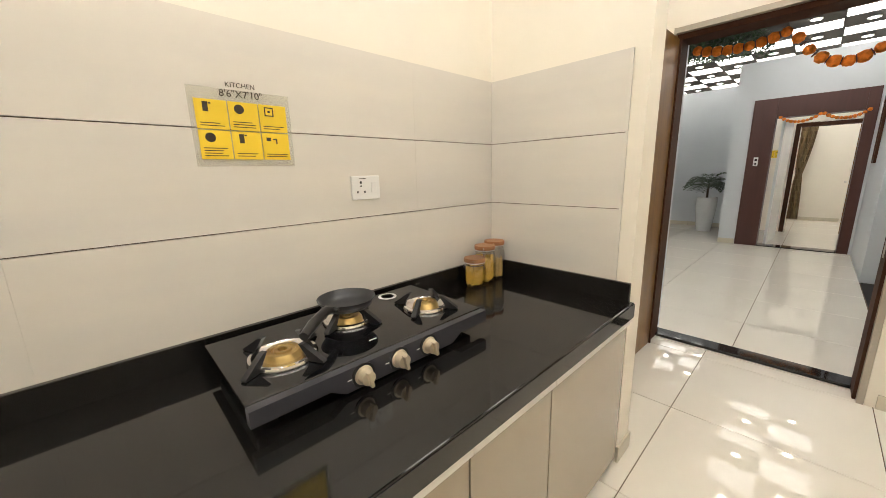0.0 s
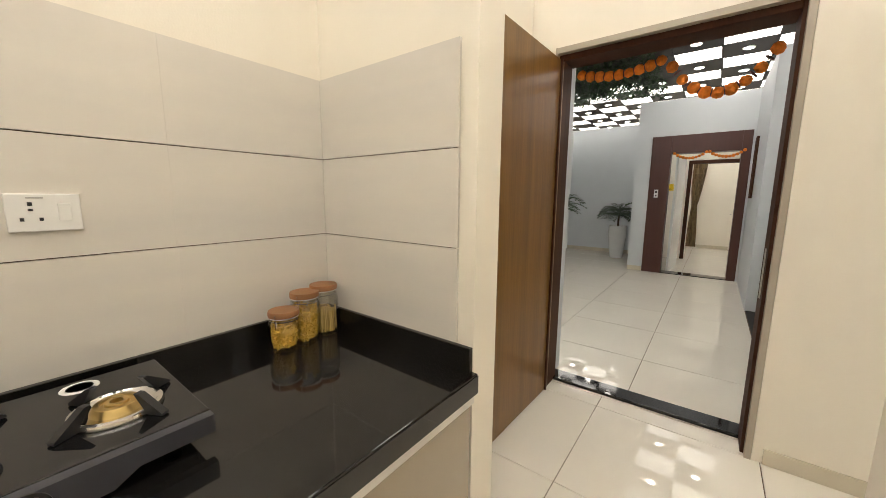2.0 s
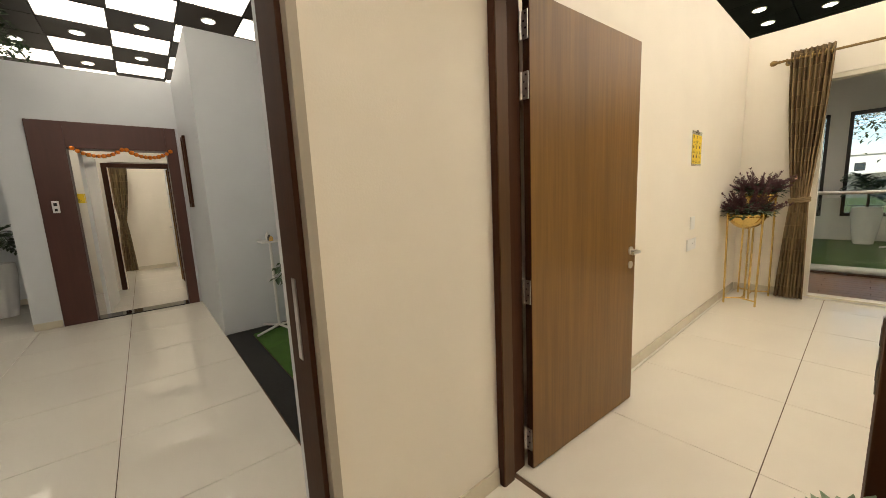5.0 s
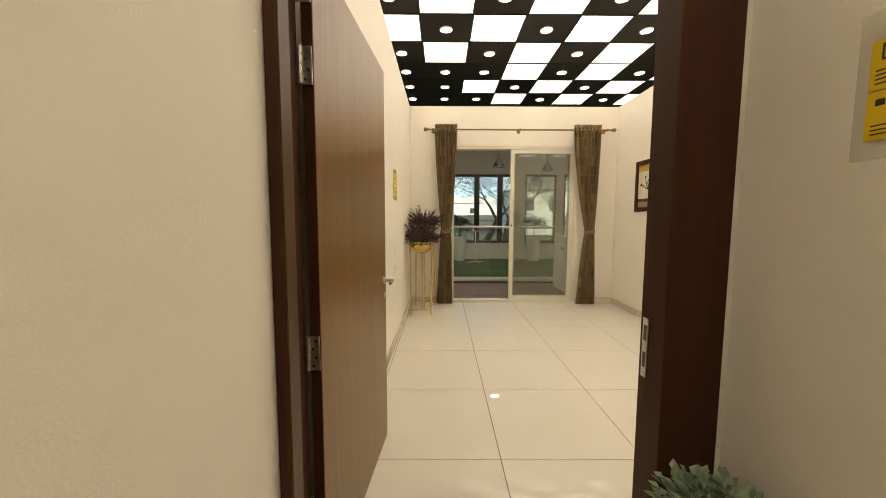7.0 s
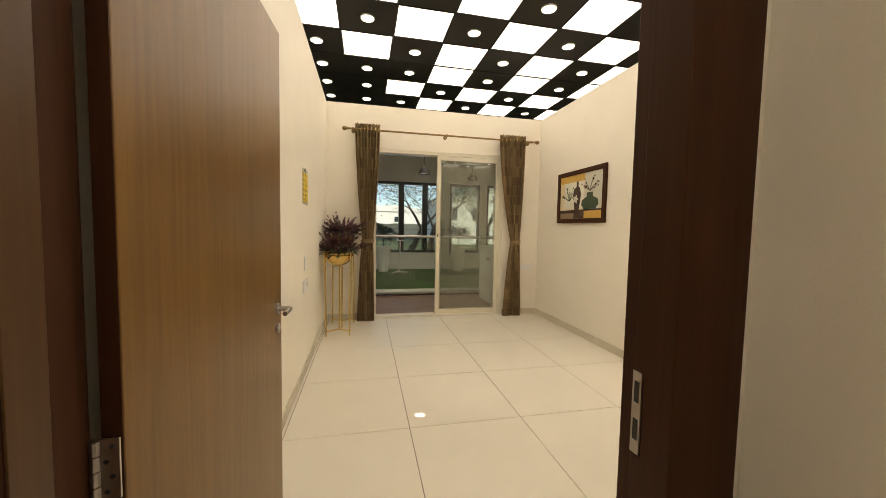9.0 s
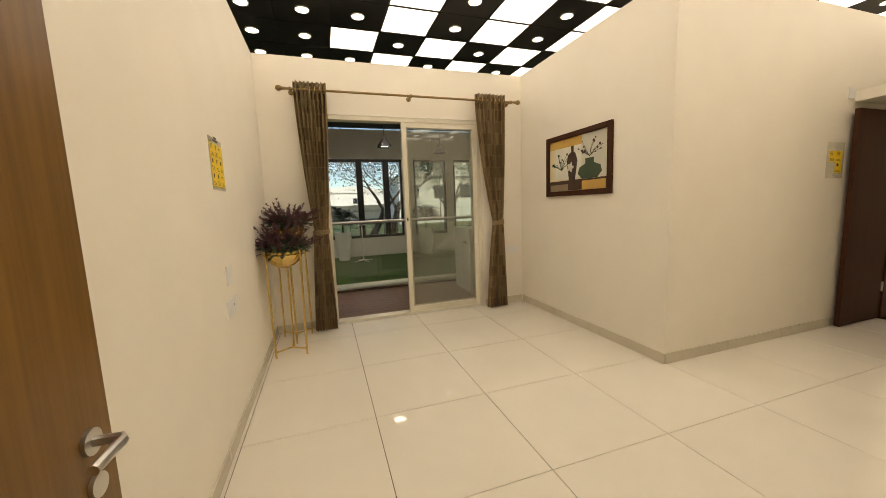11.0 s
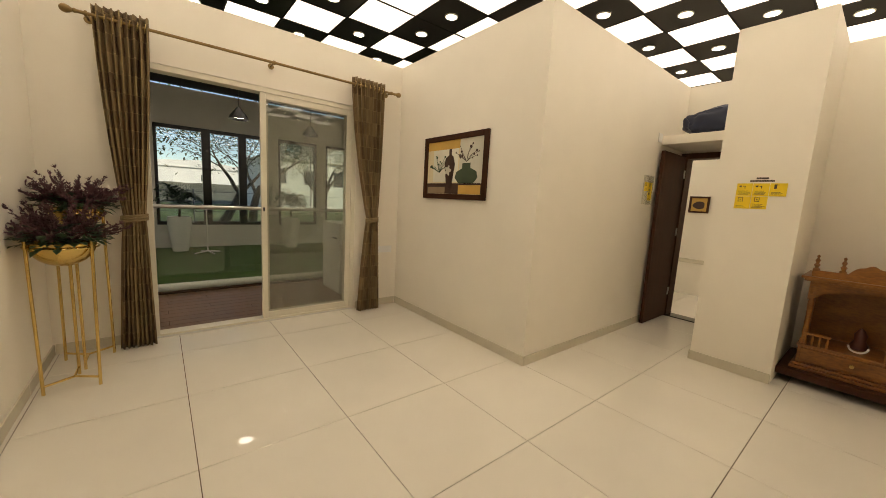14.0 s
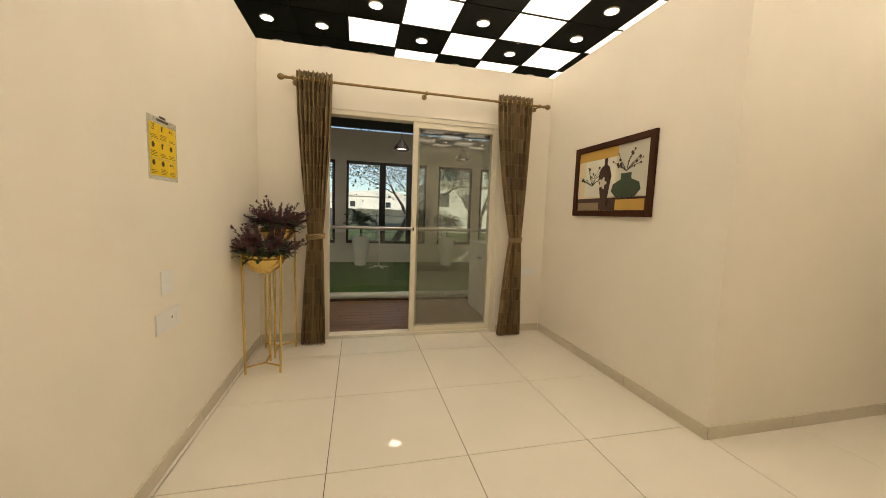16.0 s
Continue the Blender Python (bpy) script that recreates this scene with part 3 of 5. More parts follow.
rail = thing("balcony_railing", "glass balcony railing with a round steel handrail", "railing", (1.6, 6.02, 0))
part("handrail", rod(bmesh.new(), (-0.2, 6.02, 1.15), (3.12, 6.02, 1.15), 0.025, seg=16), STEEL, rail, "", True)
for x in (-0.1, 3.08):
    part("post", rod(bmesh.new(), (x, 6.02, 0.0), (x, 6.02, 1.13), 0.018, seg=12), STEEL, rail, "", True)
for a, b in ((-0.08, 1.615), (1.62, 3.06)):
    part("pane", B((a, b, 6.015, 6.025, 0.05, 1.08)), PANE, rail).visible_shadow = False
cab = thing("white_cabinet", "plain white balcony cabinet with a dark handle", "cabinet", (2.8, 5.5, 0))
part("body", B((2.62, 3.11, 5.25, 5.9, 0.004, 1.0), bevel=0.005), WHITEP, cab)
part("handle", B((2.59, 2.62, 5.35, 5.45, 0.78, 0.80), bevel=0.003), BLACK, cab)

# spot lamps of the hall
base = None
for x, y in ((1.55, 6.1), (2.65, 6.6), (0.3, 8.0), (-1.2, 7.2)):
    if base is None:
        bx, by = x, y
        base = thing("spot_lamp", "black adjustable spot lamp hung below the ceiling", "spot lamp", (x, y, 2.4), "hall spot lamps")
        part("stem", rod(bmesh.new(), (x, y, CZ), (x, y, 2.45), 0.005), BLACK, base)
        bm = bmesh.new()
        lathe(bm, [(0.02, 0.10), (0.05, 0.06), (0.11, -0.02), (0.12, -0.06), (0.115, -0.06), (0.10, -0.02)], (x, y, 2.38), 20)
        part("shade", bm, BLACK, base, "", True)
        part("bulb", lathe(bmesh.new(), [(0.0, -0.035), (0.10, -0.03)], (x, y, 2.38), 20), LAMPLIT, base)
    else:
        copy_thing(base, Matrix.Translation((x, y, 2.4)))

# ---- sliding window ----
w1 = thing("window_1", "cream aluminium two-panel sliding window, one panel with insect mesh", "window", (1.55, 4.6, 0), kind="structure")
part("window_frame", B((0.58, 0.63, 4.57, 4.70, 0, 2.42), (2.47, 2.52, 4.57, 4.70, 0, 2.42), (0.63, 2.47, 4.57, 4.70, 2.37, 2.42), (0.63, 2.47, 4.57, 4.70, 0.0, 0.035), bevel=0.003), FRAME, w1)
for k, (a, b, y, gm, nm) in enumerate(((1.53, 2.47, 4.655, PANE, "clear"), (1.50, 2.47, 4.60, MESHPANE, "mesh"))):
    sash = part("sash", B((a, a + 0.055, y - 0.02, y + 0.02, 0.036, 2.37), (b - 0.055, b, y - 0.02, y + 0.02, 0.036, 2.37), (a + 0.055, b - 0.055, y - 0.02, y + 0.02, 2.31, 2.37), (a + 0.055, b - 0.055, y - 0.02, y + 0.02, 0.036, 0.10), bevel=0.003), FRAME, w1)
    if k == 1:
        part("pane", B((a + 0.055, b - 0.055, y - 0.003, y + 0.003, 0.10, 2.31)), gm, sash).visible_shadow = False
        part("latch", B((1.515, 1.53, 4.566, 4.58, 1.19, 1.23)), BLACK, sash)
    else:
        part("pane", B((a + 0.055, b - 0.055, y - 0.003, y + 0.003, 0.10, 2.31)), gm, sash).visible_shadow = False
part("track", B((0.60, 2.50, 4.565, 4.585, 0.0, 0.016)), ALU, w1)


# ---- curtains ----
def drape(bm, cx0, cx1, tie, bx0, bx1, ztop, zbot, ztie, y, folds, amp, n=110, rows=60):
    uvl = bm.loops.layers.uv.new("UVMap")
    grid = []
    for j in range(rows + 1):
        z = ztop + (zbot - ztop) * j / rows
        if z > ztie:
            f = ((ztop - z) / (ztop - ztie)) ** 1.6
            a, b = cx0 + (tie[0] - cx0) * f, cx1 + (tie[1] - cx1) * f
        else:
            f = ((ztie - z) / (ztie - zbot)) ** 0.7
            a, b = tie[0] + (bx0 - tie[0]) * f, tie[1] + (bx1 - tie[1]) * f
        row = []
        for i in range(n + 1):
            u = i / n
            ph = u * folds * 2 * math.pi
            wob = 0.35 * math.sin(u * 9 + z * 1.3) + 0.25 * math.sin(z * 2.1 + u * 23)
            row.append(bm.verts.new((a + (b - a) * u + 0.008 * math.sin(2 * ph), y + amp * math.sin(ph + wob) * (0.8 + 0.2 * math.sin(u * 17)), z)))
        grid.append(row)
    for j in range(rows):
        for i in range(n):
            f = bm.faces.new((grid[j][i], grid[j + 1][i], grid[j + 1][i + 1], grid[j][i + 1]))
            for lp, (ii, jj) in zip(f.loops, ((i, j), (i, j + 1), (i + 1, j + 1), (i + 1, j))):
                lp[uvl].uv = (ii / n * folds * 0.14, (ztop + (zbot - ztop) * jj / rows))
    return bm


def curtain(name, c0, c1, tie, b0, b1, y, top=2.70, ztie=1.12, label="brown patterned eyelet curtain tied back at mid height"):
    t = thing(name, label, "curtain", ((c0 + c1) / 2, y, 0.02), "curtains at the sliding window")
    cl = part("cloth", drape(bmesh.new(), c0, c1, tie, b0, b1, top, 0.012, ztie, y, 8, 0.042), CURTAIN, t, "", True)
    md = cl.modifiers.new("thickness", "SOLIDIFY")
    md.thickness = 0.003
    m = (tie[0] + tie[1]) / 2
    bm = bmesh.new()
    w = (tie[1] - tie[0]) / 2 + 0.012
    ring = [(m + w * math.cos(a), y + 0.055 * math.sin(a), ztie + 0.01 * math.cos(a)) for a in [2 * math.pi * k / 24 for k in range(24)]]
    for dz in (-0.018, 0.0, 0.018):
        tube(bm, [(p[0], p[1], p[2] + dz) for p in ring], 0.011, 8, True)
    part("tie_band", bm, CURTAIN, t, "", True)
    for k in range(7):
        x = c0 + (c1 - c0) * (k + 0.5) / 7
        bm = tube(bmesh.new(), [(x + 0.004 * math.sin(a), y + 0.03 * math.cos(a), 2.625 + 0.03 * math.sin(a)) for a in [2 * math.pi * q / 14 for q in range(14)]], 0.005, 6, True)
        part("eyelet", bm, BRASS, t, "brass eyelet ring", True)
    return t


curtain("curtain", 0.34, 0.67, (0.44, 0.58), 0.37, 0.61, 4.42)
curtain("curtain", 2.40, 2.80, (2.62, 2.74), 2.51, 2.79, 4.42)
rodt = thing("curtain_rod", "antique brass curtain rod with ball finials", "curtain rod", (1.6, 4.42, 2.625))
ANTIQUE = mat("antique_brass", (0.30, 0.20, 0.085), 0.38, 1.0, var=0.1, scale=20)
part("pole", rod(bmesh.new(), (0.26, 4.42, 2.625), (2.93, 4.42, 2.625), 0.0125, seg=14), ANTIQUE, rodt, "", True)
for x, sx in ((0.26, -1), (2.93, 1)):
    bm = lathe(bmesh.new(), [(0.0, 0.0), (0.014, 0.0), (0.017, 0.012), (0.012, 0.02), (0.022, 0.035), (0.030, 0.055), (0.026, 0.075), (0.012, 0.088), (0.0, 0.09)], seg=18)
    bmesh.ops.transform(bm, verts=bm.verts[:], matrix=Matrix.Translation((x, 4.42, 2.625)) @ Matrix.Rotation(radians(90 * sx), 4, "Y"))
    part("finial", bm, ANTIQUE, rodt, "", True)
for x in (0.31, 1.6, 2.89):
    bm = rod(bmesh.new(), (x, 4.42, 2.625), (x, 4.56, 2.625), 0.008)
    rod(bm, (x, 4.553, 2.625), (x, 4.56, 2.625), 0.028, seg=18)
    rod(bm, (x - 0.008, 4.42, 2.625), (x + 0.008, 4.42, 2.625), 0.02, seg=14)
    part("bracket", bm, ANTIQUE, rodt, "", True)
fc = thing("curtain", "brown patterned curtain in the facing flat's room", "curtain", (-9.2, -1.75, 0.02))
cl = part("cloth", drape(bmesh.new(), 0, 0.34, (0.08, 0.2), 0.02, 0.26, 2.3, 0.02, 1.1, 0, 6, 0.03), CURTAIN, fc, "", True)
cl.matrix_parent_inverse = Matrix.Identity(4)
cl.matrix_basis = Matrix.Rotation(radians(90), 4, "Z")
rodt2 = thing("curtain_rod", "thin steel curtain rod in the facing room", "curtain rod", (-9.2, -1.6, 2.27))
part("pole", rod(bmesh.new(), (-9.2, -2.4, 2.27), (-9.2, -1.2, 2.27), 0.012), STEEL, rodt2)


# ---- plants ----
def leaf_blade(bm, at, d, up, L, W, bend=0.3):
    d, up = Vector(d).normalized(), Vector(up)
    s = d.cross(up)
    s = (s if s.length > 1e-3 else d.cross(Vector((1, 0, 0)))).normalized()
    nrm = s.cross(d)
    at = Vector(at)
    mid = at + d * L * 0.5 + nrm * L * bend * 0.25
    tip = at + d * L - nrm * L * bend * 0.3
    v = [bm.verts.new(p) for p in (at, mid - s * W / 2, tip, mid + s * W / 2, mid + nrm * -W * 0.15)]
    bm.faces.new((v[0], v[1], v[4]))
    bm.faces.new((v[1], v[2], v[4]))
    bm.faces.new((v[2], v[3], v[4]))
    bm.faces.new((v[3], v[0], v[4]))


def rnd_dir(rng, up):
    a = rng.uniform(0, 2 * math.pi)
    z = rng.uniform(*up)
    r = math.sqrt(max(0.0, 1 - z * z))
    return Vector((r * math.cos(a), r * math.sin(a), z))


def heather(cx, cy, rim, rad, seed, t):
    rng = random.Random(seed)
    bm = bmesh.new()
    for k in range(60):
        d = rnd_dir(rng, (0.3, 0.98))
        p0 = Vector((cx, cy, rim)) + Vector((d.x, d.y, 0)) * rad * 0.5
        L = rng.uniform(0.17, 0.31)
        for q in range(60):
            f = rng.uniform(0.25, 1.0)
            p = p0 + d * L * f
            dd = (d * 0.9 + rnd_dir(rng, (-0.6, 0.8)) * 0.8)
            leaf_blade(bm, p, dd, rnd_dir(rng, (-1, 1)), rng.uniform(0.026, 0.05) * (1.35 - f * 0.75), 0.010)
    part("blossom", bm, PURPLE, t, "dusky purple heather-like flower spikes")
    bm = bmesh.new()
    for k in range(260):
        d = rnd_dir(rng, (-0.45, 0.6))
        p = Vector((cx, cy, rim + rng.uniform(0.0, 0.08))) + Vector((d.x, d.y, d.z * 0.3)) * rad * rng.uniform(0.7, 1.35)
        leaf_blade(bm, p, d, (0, 0, 1), rng.uniform(0.045, 0.085), rng.uniform(0.03, 0.052))
    part("leaves", bm, LEAF, t, "dark green leaves spilling over the rim")
    bm = bmesh.new()
    for k in range(60):
        d = rnd_dir(rng, (0.1, 0.9))
        tube(bm, [(cx + d.x * 0.04, cy + d.y * 0.04, rim - 0.02), (cx + d.x * rad * 0.8, cy + d.y * rad * 0.8, rim + 0.14 * d.z)], 0.002, 4)
    part("stems", bm, LEAF, t)


def planter(cx, cy, rim, rad, feet, seed, label):
    t = thing("planter_stand", label, "planter", (cx, cy, 0), "gold planters beside the window")
    prof = [(0.0, -rad * 0.98)] + [(rad * math.sin(a), -rad * 0.98 * math.cos(a)) for a in [radians(q) for q in range(10, 91, 8)]] + [(rad, 0.0), (rad - 0.006, 0.0), (rad * 0.9, -rad * 0.3), (0.0, -rad * 0.35)]
    part("bowl", lathe(bmesh.new(), prof, (cx, cy, rim), 40), GOLD, t, "round polished gold bowl", True)
    part("soil", lathe(bmesh.new(), [(0.0, -0.02), (rad * 0.95, -0.025)], (cx, cy, rim), 24), SOIL, t)
    for fx, fy in feet:
        top = Vector((cx, cy, rim - 0.01)) + (Vector((fx, fy, 0)) - Vector((cx, cy, 0))).normalized() * (rad + 0.012)
        top.z = rim + 0.015
        part("leg", rod(bmesh.new(), (fx, fy, 0.003), top, 0.0095, seg=10), GOLD, t, "", True)
        part("brace", rod(bmesh.new(), (fx, fy, 0.06), (cx, cy, 0.06), 0.008, seg=8), GOLD, t, "", True)
    part("hoop", tube(bmesh.new(), [(cx + (rad + 0.01) * math.cos(a), cy + (rad + 0.01) * math.sin(a), rim - 0.03) for a in [2 * math.pi * k / 32 for k in range(32)]], 0.006, 6, True), GOLD, t, "", True)
    heather(cx, cy, rim, rad, seed, t)


planter(0.165, 3.88, 1.00, 0.165, ((0.03, 3.79), (0.30, 3.79), (0.165, 4.05)), 3, "gold bowl planter with purple heather on a three-legged stand")
planter(0.19, 4.28, 1.20, 0.15, ((0.05, 4.38), (0.33, 4.38), (0.19, 4.12)), 8, "taller gold planter with purple heather behind another")


def palm(cx, cy, z0, height, seed, name, label, potr=0.17, poth=0.62, spread=0.42):
    t = thing(name, label, "potted plant", (cx, cy, z0))
    part("pot", lathe(bmesh.new(), [(0.0, 0.0), (potr * 0.66, 0.0), (potr * 0.8, poth * 0.25), (potr, poth * 0.75), (potr * 0.96, poth), (potr * 0.86, poth), (potr * 0.84, poth - 0.04), (0.0, poth - 0.04)], (cx, cy, z0), 32), WHITEC, t, "tall white ceramic pot", True)
    part("soil", lathe(bmesh.new(), [(0.0, poth - 0.03), (potr * 0.84, poth - 0.03)], (cx, cy, z0), 20), SOIL, t)
    rng = random.Random(seed)
    part("trunk", tube(bmesh.new(), [(cx, cy, z0 + poth - 0.05), (cx + 0.01, cy, z0 + poth + 0.12), (cx, cy + 0.01, z0 + poth + 0.28)], [0.025, 0.022, 0.016]), BARK, t, "", True)
    bm = bmesh.new()
    for k in range(26):
        a = k * 2.4 + rng.uniform(-0.3, 0.3)
        lift = rng.uniform(0.1, 0.9)
        L = spread * rng.uniform(0.75, 1.1)
        base_p = Vector((cx, cy, z0 + poth + rng.uniform(0.2, 0.34)))
        pts = []
        for q in range(9):
            f = q / 8
            pts.append(base_p + Vector((math.cos(a) * L * f, math.sin(a) * L * f, (height - poth - 0.3) * lift * math.sin(f * 2.0) * 0.9 - 0.12 * f * f)))
        tube(bm, pts, 0.004, 4)
        for q in range(2, 9):
            d = (pts[q] - pts[q - 1]).normalized()
            s = d.cross(Vector((0, 0, 1))).normalized()
            for sg in (-1, 1):
                leaf_blade(bm, pts[q], d * 0.7 + s * sg, (0, 0, 1), 0.2 * (1.2 - q / 12), 0.05)
    part("fronds", bm, LEAF, t, "dark green feathered fronds")


palm(-6.25, -2.86, 0, 1.30, 4, "potted_palm", "dark green palm in a tall white pot in the foyer", 0.19, 0.72, 0.42)
palm(-5.6, -4.0, 0, 1.6, 6, "potted_palm", "large dark green palm in a tall white foyer pot", 0.2, 0.8, 0.5)
palm(-1.75, -0.12, 0.014, 1.2, 9, "potted_palm", "broad-leaved dark plant in a pot on turf", 0.17, 0.55, 0.4)
palm(1.0, 10.1, 0, 1.6, 11, "potted_palm", "bushy green plant in a tall white pot on turf", 0.22, 0.75, 0.35)
palm(3.3, 10.1, 0, 1.6, 12, "potted_palm", "bushy plant in a white pot before the window", 0.22, 0.75, 0.4)

# plant on a slim stand in the lobby
st = thing("plant_stand", "slim dark wooden plant stand against the lobby wall", "stand", (1.26, -0.33, 0))
part("top", B((1.15, 1.368, -0.45, -0.21, 0.43, 0.45), bevel=0.003), DARKWOOD, st)
for x in (1.165, 1.352):
    for y in (-0.435, -0.225):
        part("leg", B((x - 0.012, x + 0.012, y - 0.012, y + 0.012, 0.004, 0.43)), DARKWOOD, st)
bp = thing("potted_plant", "small variegated grey-green bush in a white pot", "potted plant", (1.255, -0.33, 0.45))
part("pot", lathe(bmesh.new(), [(0.0, 0.0), (0.055, 0.0), (0.075, 0.10), (0.07, 0.10), (0.06, 0.08), (0.0, 0.08)], (1.255, -0.33, 0.45), 24), WHITEC, bp, "", True)
rng = random.Random(21)
bm = bmesh.new()
for k in range(620):
    d = rnd_dir(rng, (-0.15, 1.0))
    r = rng.uniform(0.45, 1.0)
    p = Vector((1.235, -0.33, 0.59)) + Vector((d.x * 0.135 * r, d.y * 0.13 * r, d.z * 0.12 * r))
    leaf_blade(bm, p, (d + rnd_dir(rng, (-0.5, 0.9)) * 0.6), (0, 0, 1), rng.uniform(0.02, 0.036), rng.uniform(0.016, 0.026))
part("leaves", bm, LEAFB, bp)


# ---- kitchen ----
rows_z = [(0.885, 1.1933), (1.1967, 1.4983), (1.5017, 1.806)]
backing = solid("kitchen_wall_tiles", B((1.564, 4.2, -2.494, -2.490, 0.80, 1.806), (1.562, 1.566, -2.49, -1.812, 0.80, 1.80)), GROUT, "stone-look beige wall tiles with brown joints", "wall tiles")
k = 0
for a, b in rows_z:
    for x0, x1 in ((1.575, 2.0997), (2.10, 3.2997), (3.30, 4.2)):
        part("tile", B((x0, x1, -2.4905, -2.48, a, b)), KTILE, backing)
    part("tile", B((1.5655, 1.575, -2.4795, -1.80, a, b)), KTILE, backing)
top = solid("worktop", B((1.566, 4.2, -2.478, -1.72, 0.765, 0.805), bevel=0.004), GRANITE, "polished black granite kitchen worktop with upstand", "worktop", kind="")
part("upstand", B((1.576, 4.2, -2.479, -2.462, 0.806, 0.89), (1.5762, 1.592, -2.461, -1.735, 0.806, 0.89), bevel=0.002), GRANITE, top)
part("front_edge", B((1.57, 4.2, -1.722, -1.716, 0.742, 0.80)), GRANITE, top)
ux = [1.57, 2.195, 2.58, 3.02, 3.6, 4.19]
for a, b in zip(ux, ux[1:]):
    c = thing("base_cabinet", "beige glossy laminate base cabinet under the worktop", "cabinet", ((a + b) / 2, -1.76, 0), "kitchen base cabinets")
    part("body", B((a + 0.001, b - 0.001, -2.47, -1.765, 0.06, 0.763)), LAM, c)
    part("plinth", B((a + 0.001, b - 0.001, -2.4, -1.79, 0.002, 0.06)), LAM, c)
    dr = part("door", B((a + 0.003, b - 0.003, -1.763, -1.742, 0.03, 0.70), bevel=0.0015), LAM, c)
    part("handle", B((a + 0.001, b - 0.001, -1.763, -1.728, 0.703, 0.735), bevel=0.003), ALU, dr, "aluminium profile handle")

hob = thing("gas_hob", "three-burner black glass gas hob with steel knobs", "gas hob", (2.585, -2.21, 0.806))
hx0, hx1, hy0, hy1, hz = 2.20, 2.97, -2.425, -2.03, 0.885
part("body", B((hx0 + 0.02, hx1 - 0.02, hy0 + 0.02, hy1 - 0.03, 0.835, hz - 0.008), bevel=0.004), HOBGREY, hob)
part("glass_top", B((hx0, hx1, hy0, hy1, hz - 0.008, hz), bevel=0.003), GLASSTOP, hob, "black toughened glass top")
out = [(hx0, 0.882), (hx0, 0.842), (2.33, 0.842), (2.37, 0.818), (2.75, 0.818), (2.79, 0.842), (hx1, 0.842), (hx1, 0.882)]
part("front_panel", prism(bmesh.new(), out, "y", hy1 + 0.001, hy1 + 0.026), HOBGREY, hob, "dark grey front panel with a dropped middle")
for x in (hx0 + 0.06, hx1 - 0.06):
    for y in (hy0 + 0.06, hy1 - 0.06):
        part("foot", rod(bmesh.new(), (x, y, 0.8065), (x, y, 0.836), 0.018, seg=14), BLACK, hob)
for x in (2.475, 2.585, 2.70):
    bm = lathe(bmesh.new(), [(0.0, 0.0), (0.026, 0.0), (0.026, 0.006), (0.021, 0.008), (0.019, 0.03), (0.0, 0.032)], seg=24)
    box(bm, -0.005, 0.005, -0.022, 0.022, 0.024, 0.042, 0.002)
    bmesh.ops.transform(bm, verts=bm.verts[:], matrix=Matrix.Translation((x, hy1 + 0.026, 0.852)) @ Matrix.Rotation(radians(-90), 4, "X") @ Matrix.Rotation(radians(12), 4, "Z"))
    part("knob", bm, KNOB, hob, "champagne metal control knob", True)
    ring_bm = lathe(bmesh.new(), [(0.026, 0.0), (0.033, 0.0), (0.033, 0.004), (0.026, 0.004)], seg=28)
    bmesh.ops.transform(ring_bm, verts=ring_bm.verts[:], matrix=Matrix.Translation((x, hy1 + 0.026, 0.852)) @ Matrix.Rotation(radians(-90), 4, "X"))
    part("knob_ring", ring_bm, BLACK, hob, "", True)
    part("scale_mark", B((x + 0.03, x + 0.045, hy1 + 0.0262, hy1 + 0.0268, 0.85, 0.853)), WHITEP, hob)
for bx_, by_, br in ((2.83, -2.19, 0.085), (2.585, -2.28, 0.078), (2.325, -2.185, 0.078)):
    ring = part("drip_ring", lathe(bmesh.new(), [(br * 0.50, 0.003), (br * 0.8, 0.005), (br * 0.92, 0.012), (br * 1.02, 0.010), (br * 1.05, 0.003), (br * 1.05, 0.001), (br * 0.50, 0.001)], (bx_, by_, hz), 36), CHROME, hob, "polished steel drip ring", True)
    bm = lathe(bmesh.new(), [(0.0, 0.012), (br * 0.13, 0.012), (br * 0.15, 0.022), (br * 0.26, 0.022), (br * 0.28, 0.017), (br * 0.36, 0.017), (br * 0.38, 0.021), (br * 0.50, 0.020), (br * 0.58, 0.011), (br * 0.60, 0.003), (0.0, 0.003)], (bx_, by_, hz), 32)
    part("burner", bm, BRASS, hob, "brass burner", True)
    for q in range(4):
        a = q * math.pi / 2 + 0.5
        h = 0.046
        prof = [(br * 1.55, 0.002), (br * 1.55, 0.007), (br * 0.84, h), (br * 0.70, h), (br * 0.98, 0.013), (br * 1.06, 0.002)]
        leg = prism(bmesh.new(), prof, "y", -0.008, 0.008)
        bmesh.ops.transform(leg, verts=leg.verts[:], matrix=Matrix.Translation((bx_, by_, hz)) @ Matrix.Rotation(a, 4, "Z"))
        part("pan_support", leg, IRON, hob, "black cast pan support")
part("badge", lathe(bmesh.new(), [(0.036, 0.0), (0.036, 0.001), (0.0, 0.001)], (2.36, -2.375, hz), 24), WHITEP, hob, "round pale sticker")
part("badge_print", lathe(bmesh.new(), [(0.018, 0.0016), (0.025, 0.0016)], (2.36, -2.375, hz), 24), BLACK, hob)
part("logo_bar", B((2.595, 2.62, -2.10, -2.095, hz, hz + 0.0006)), WHITEP, hob)

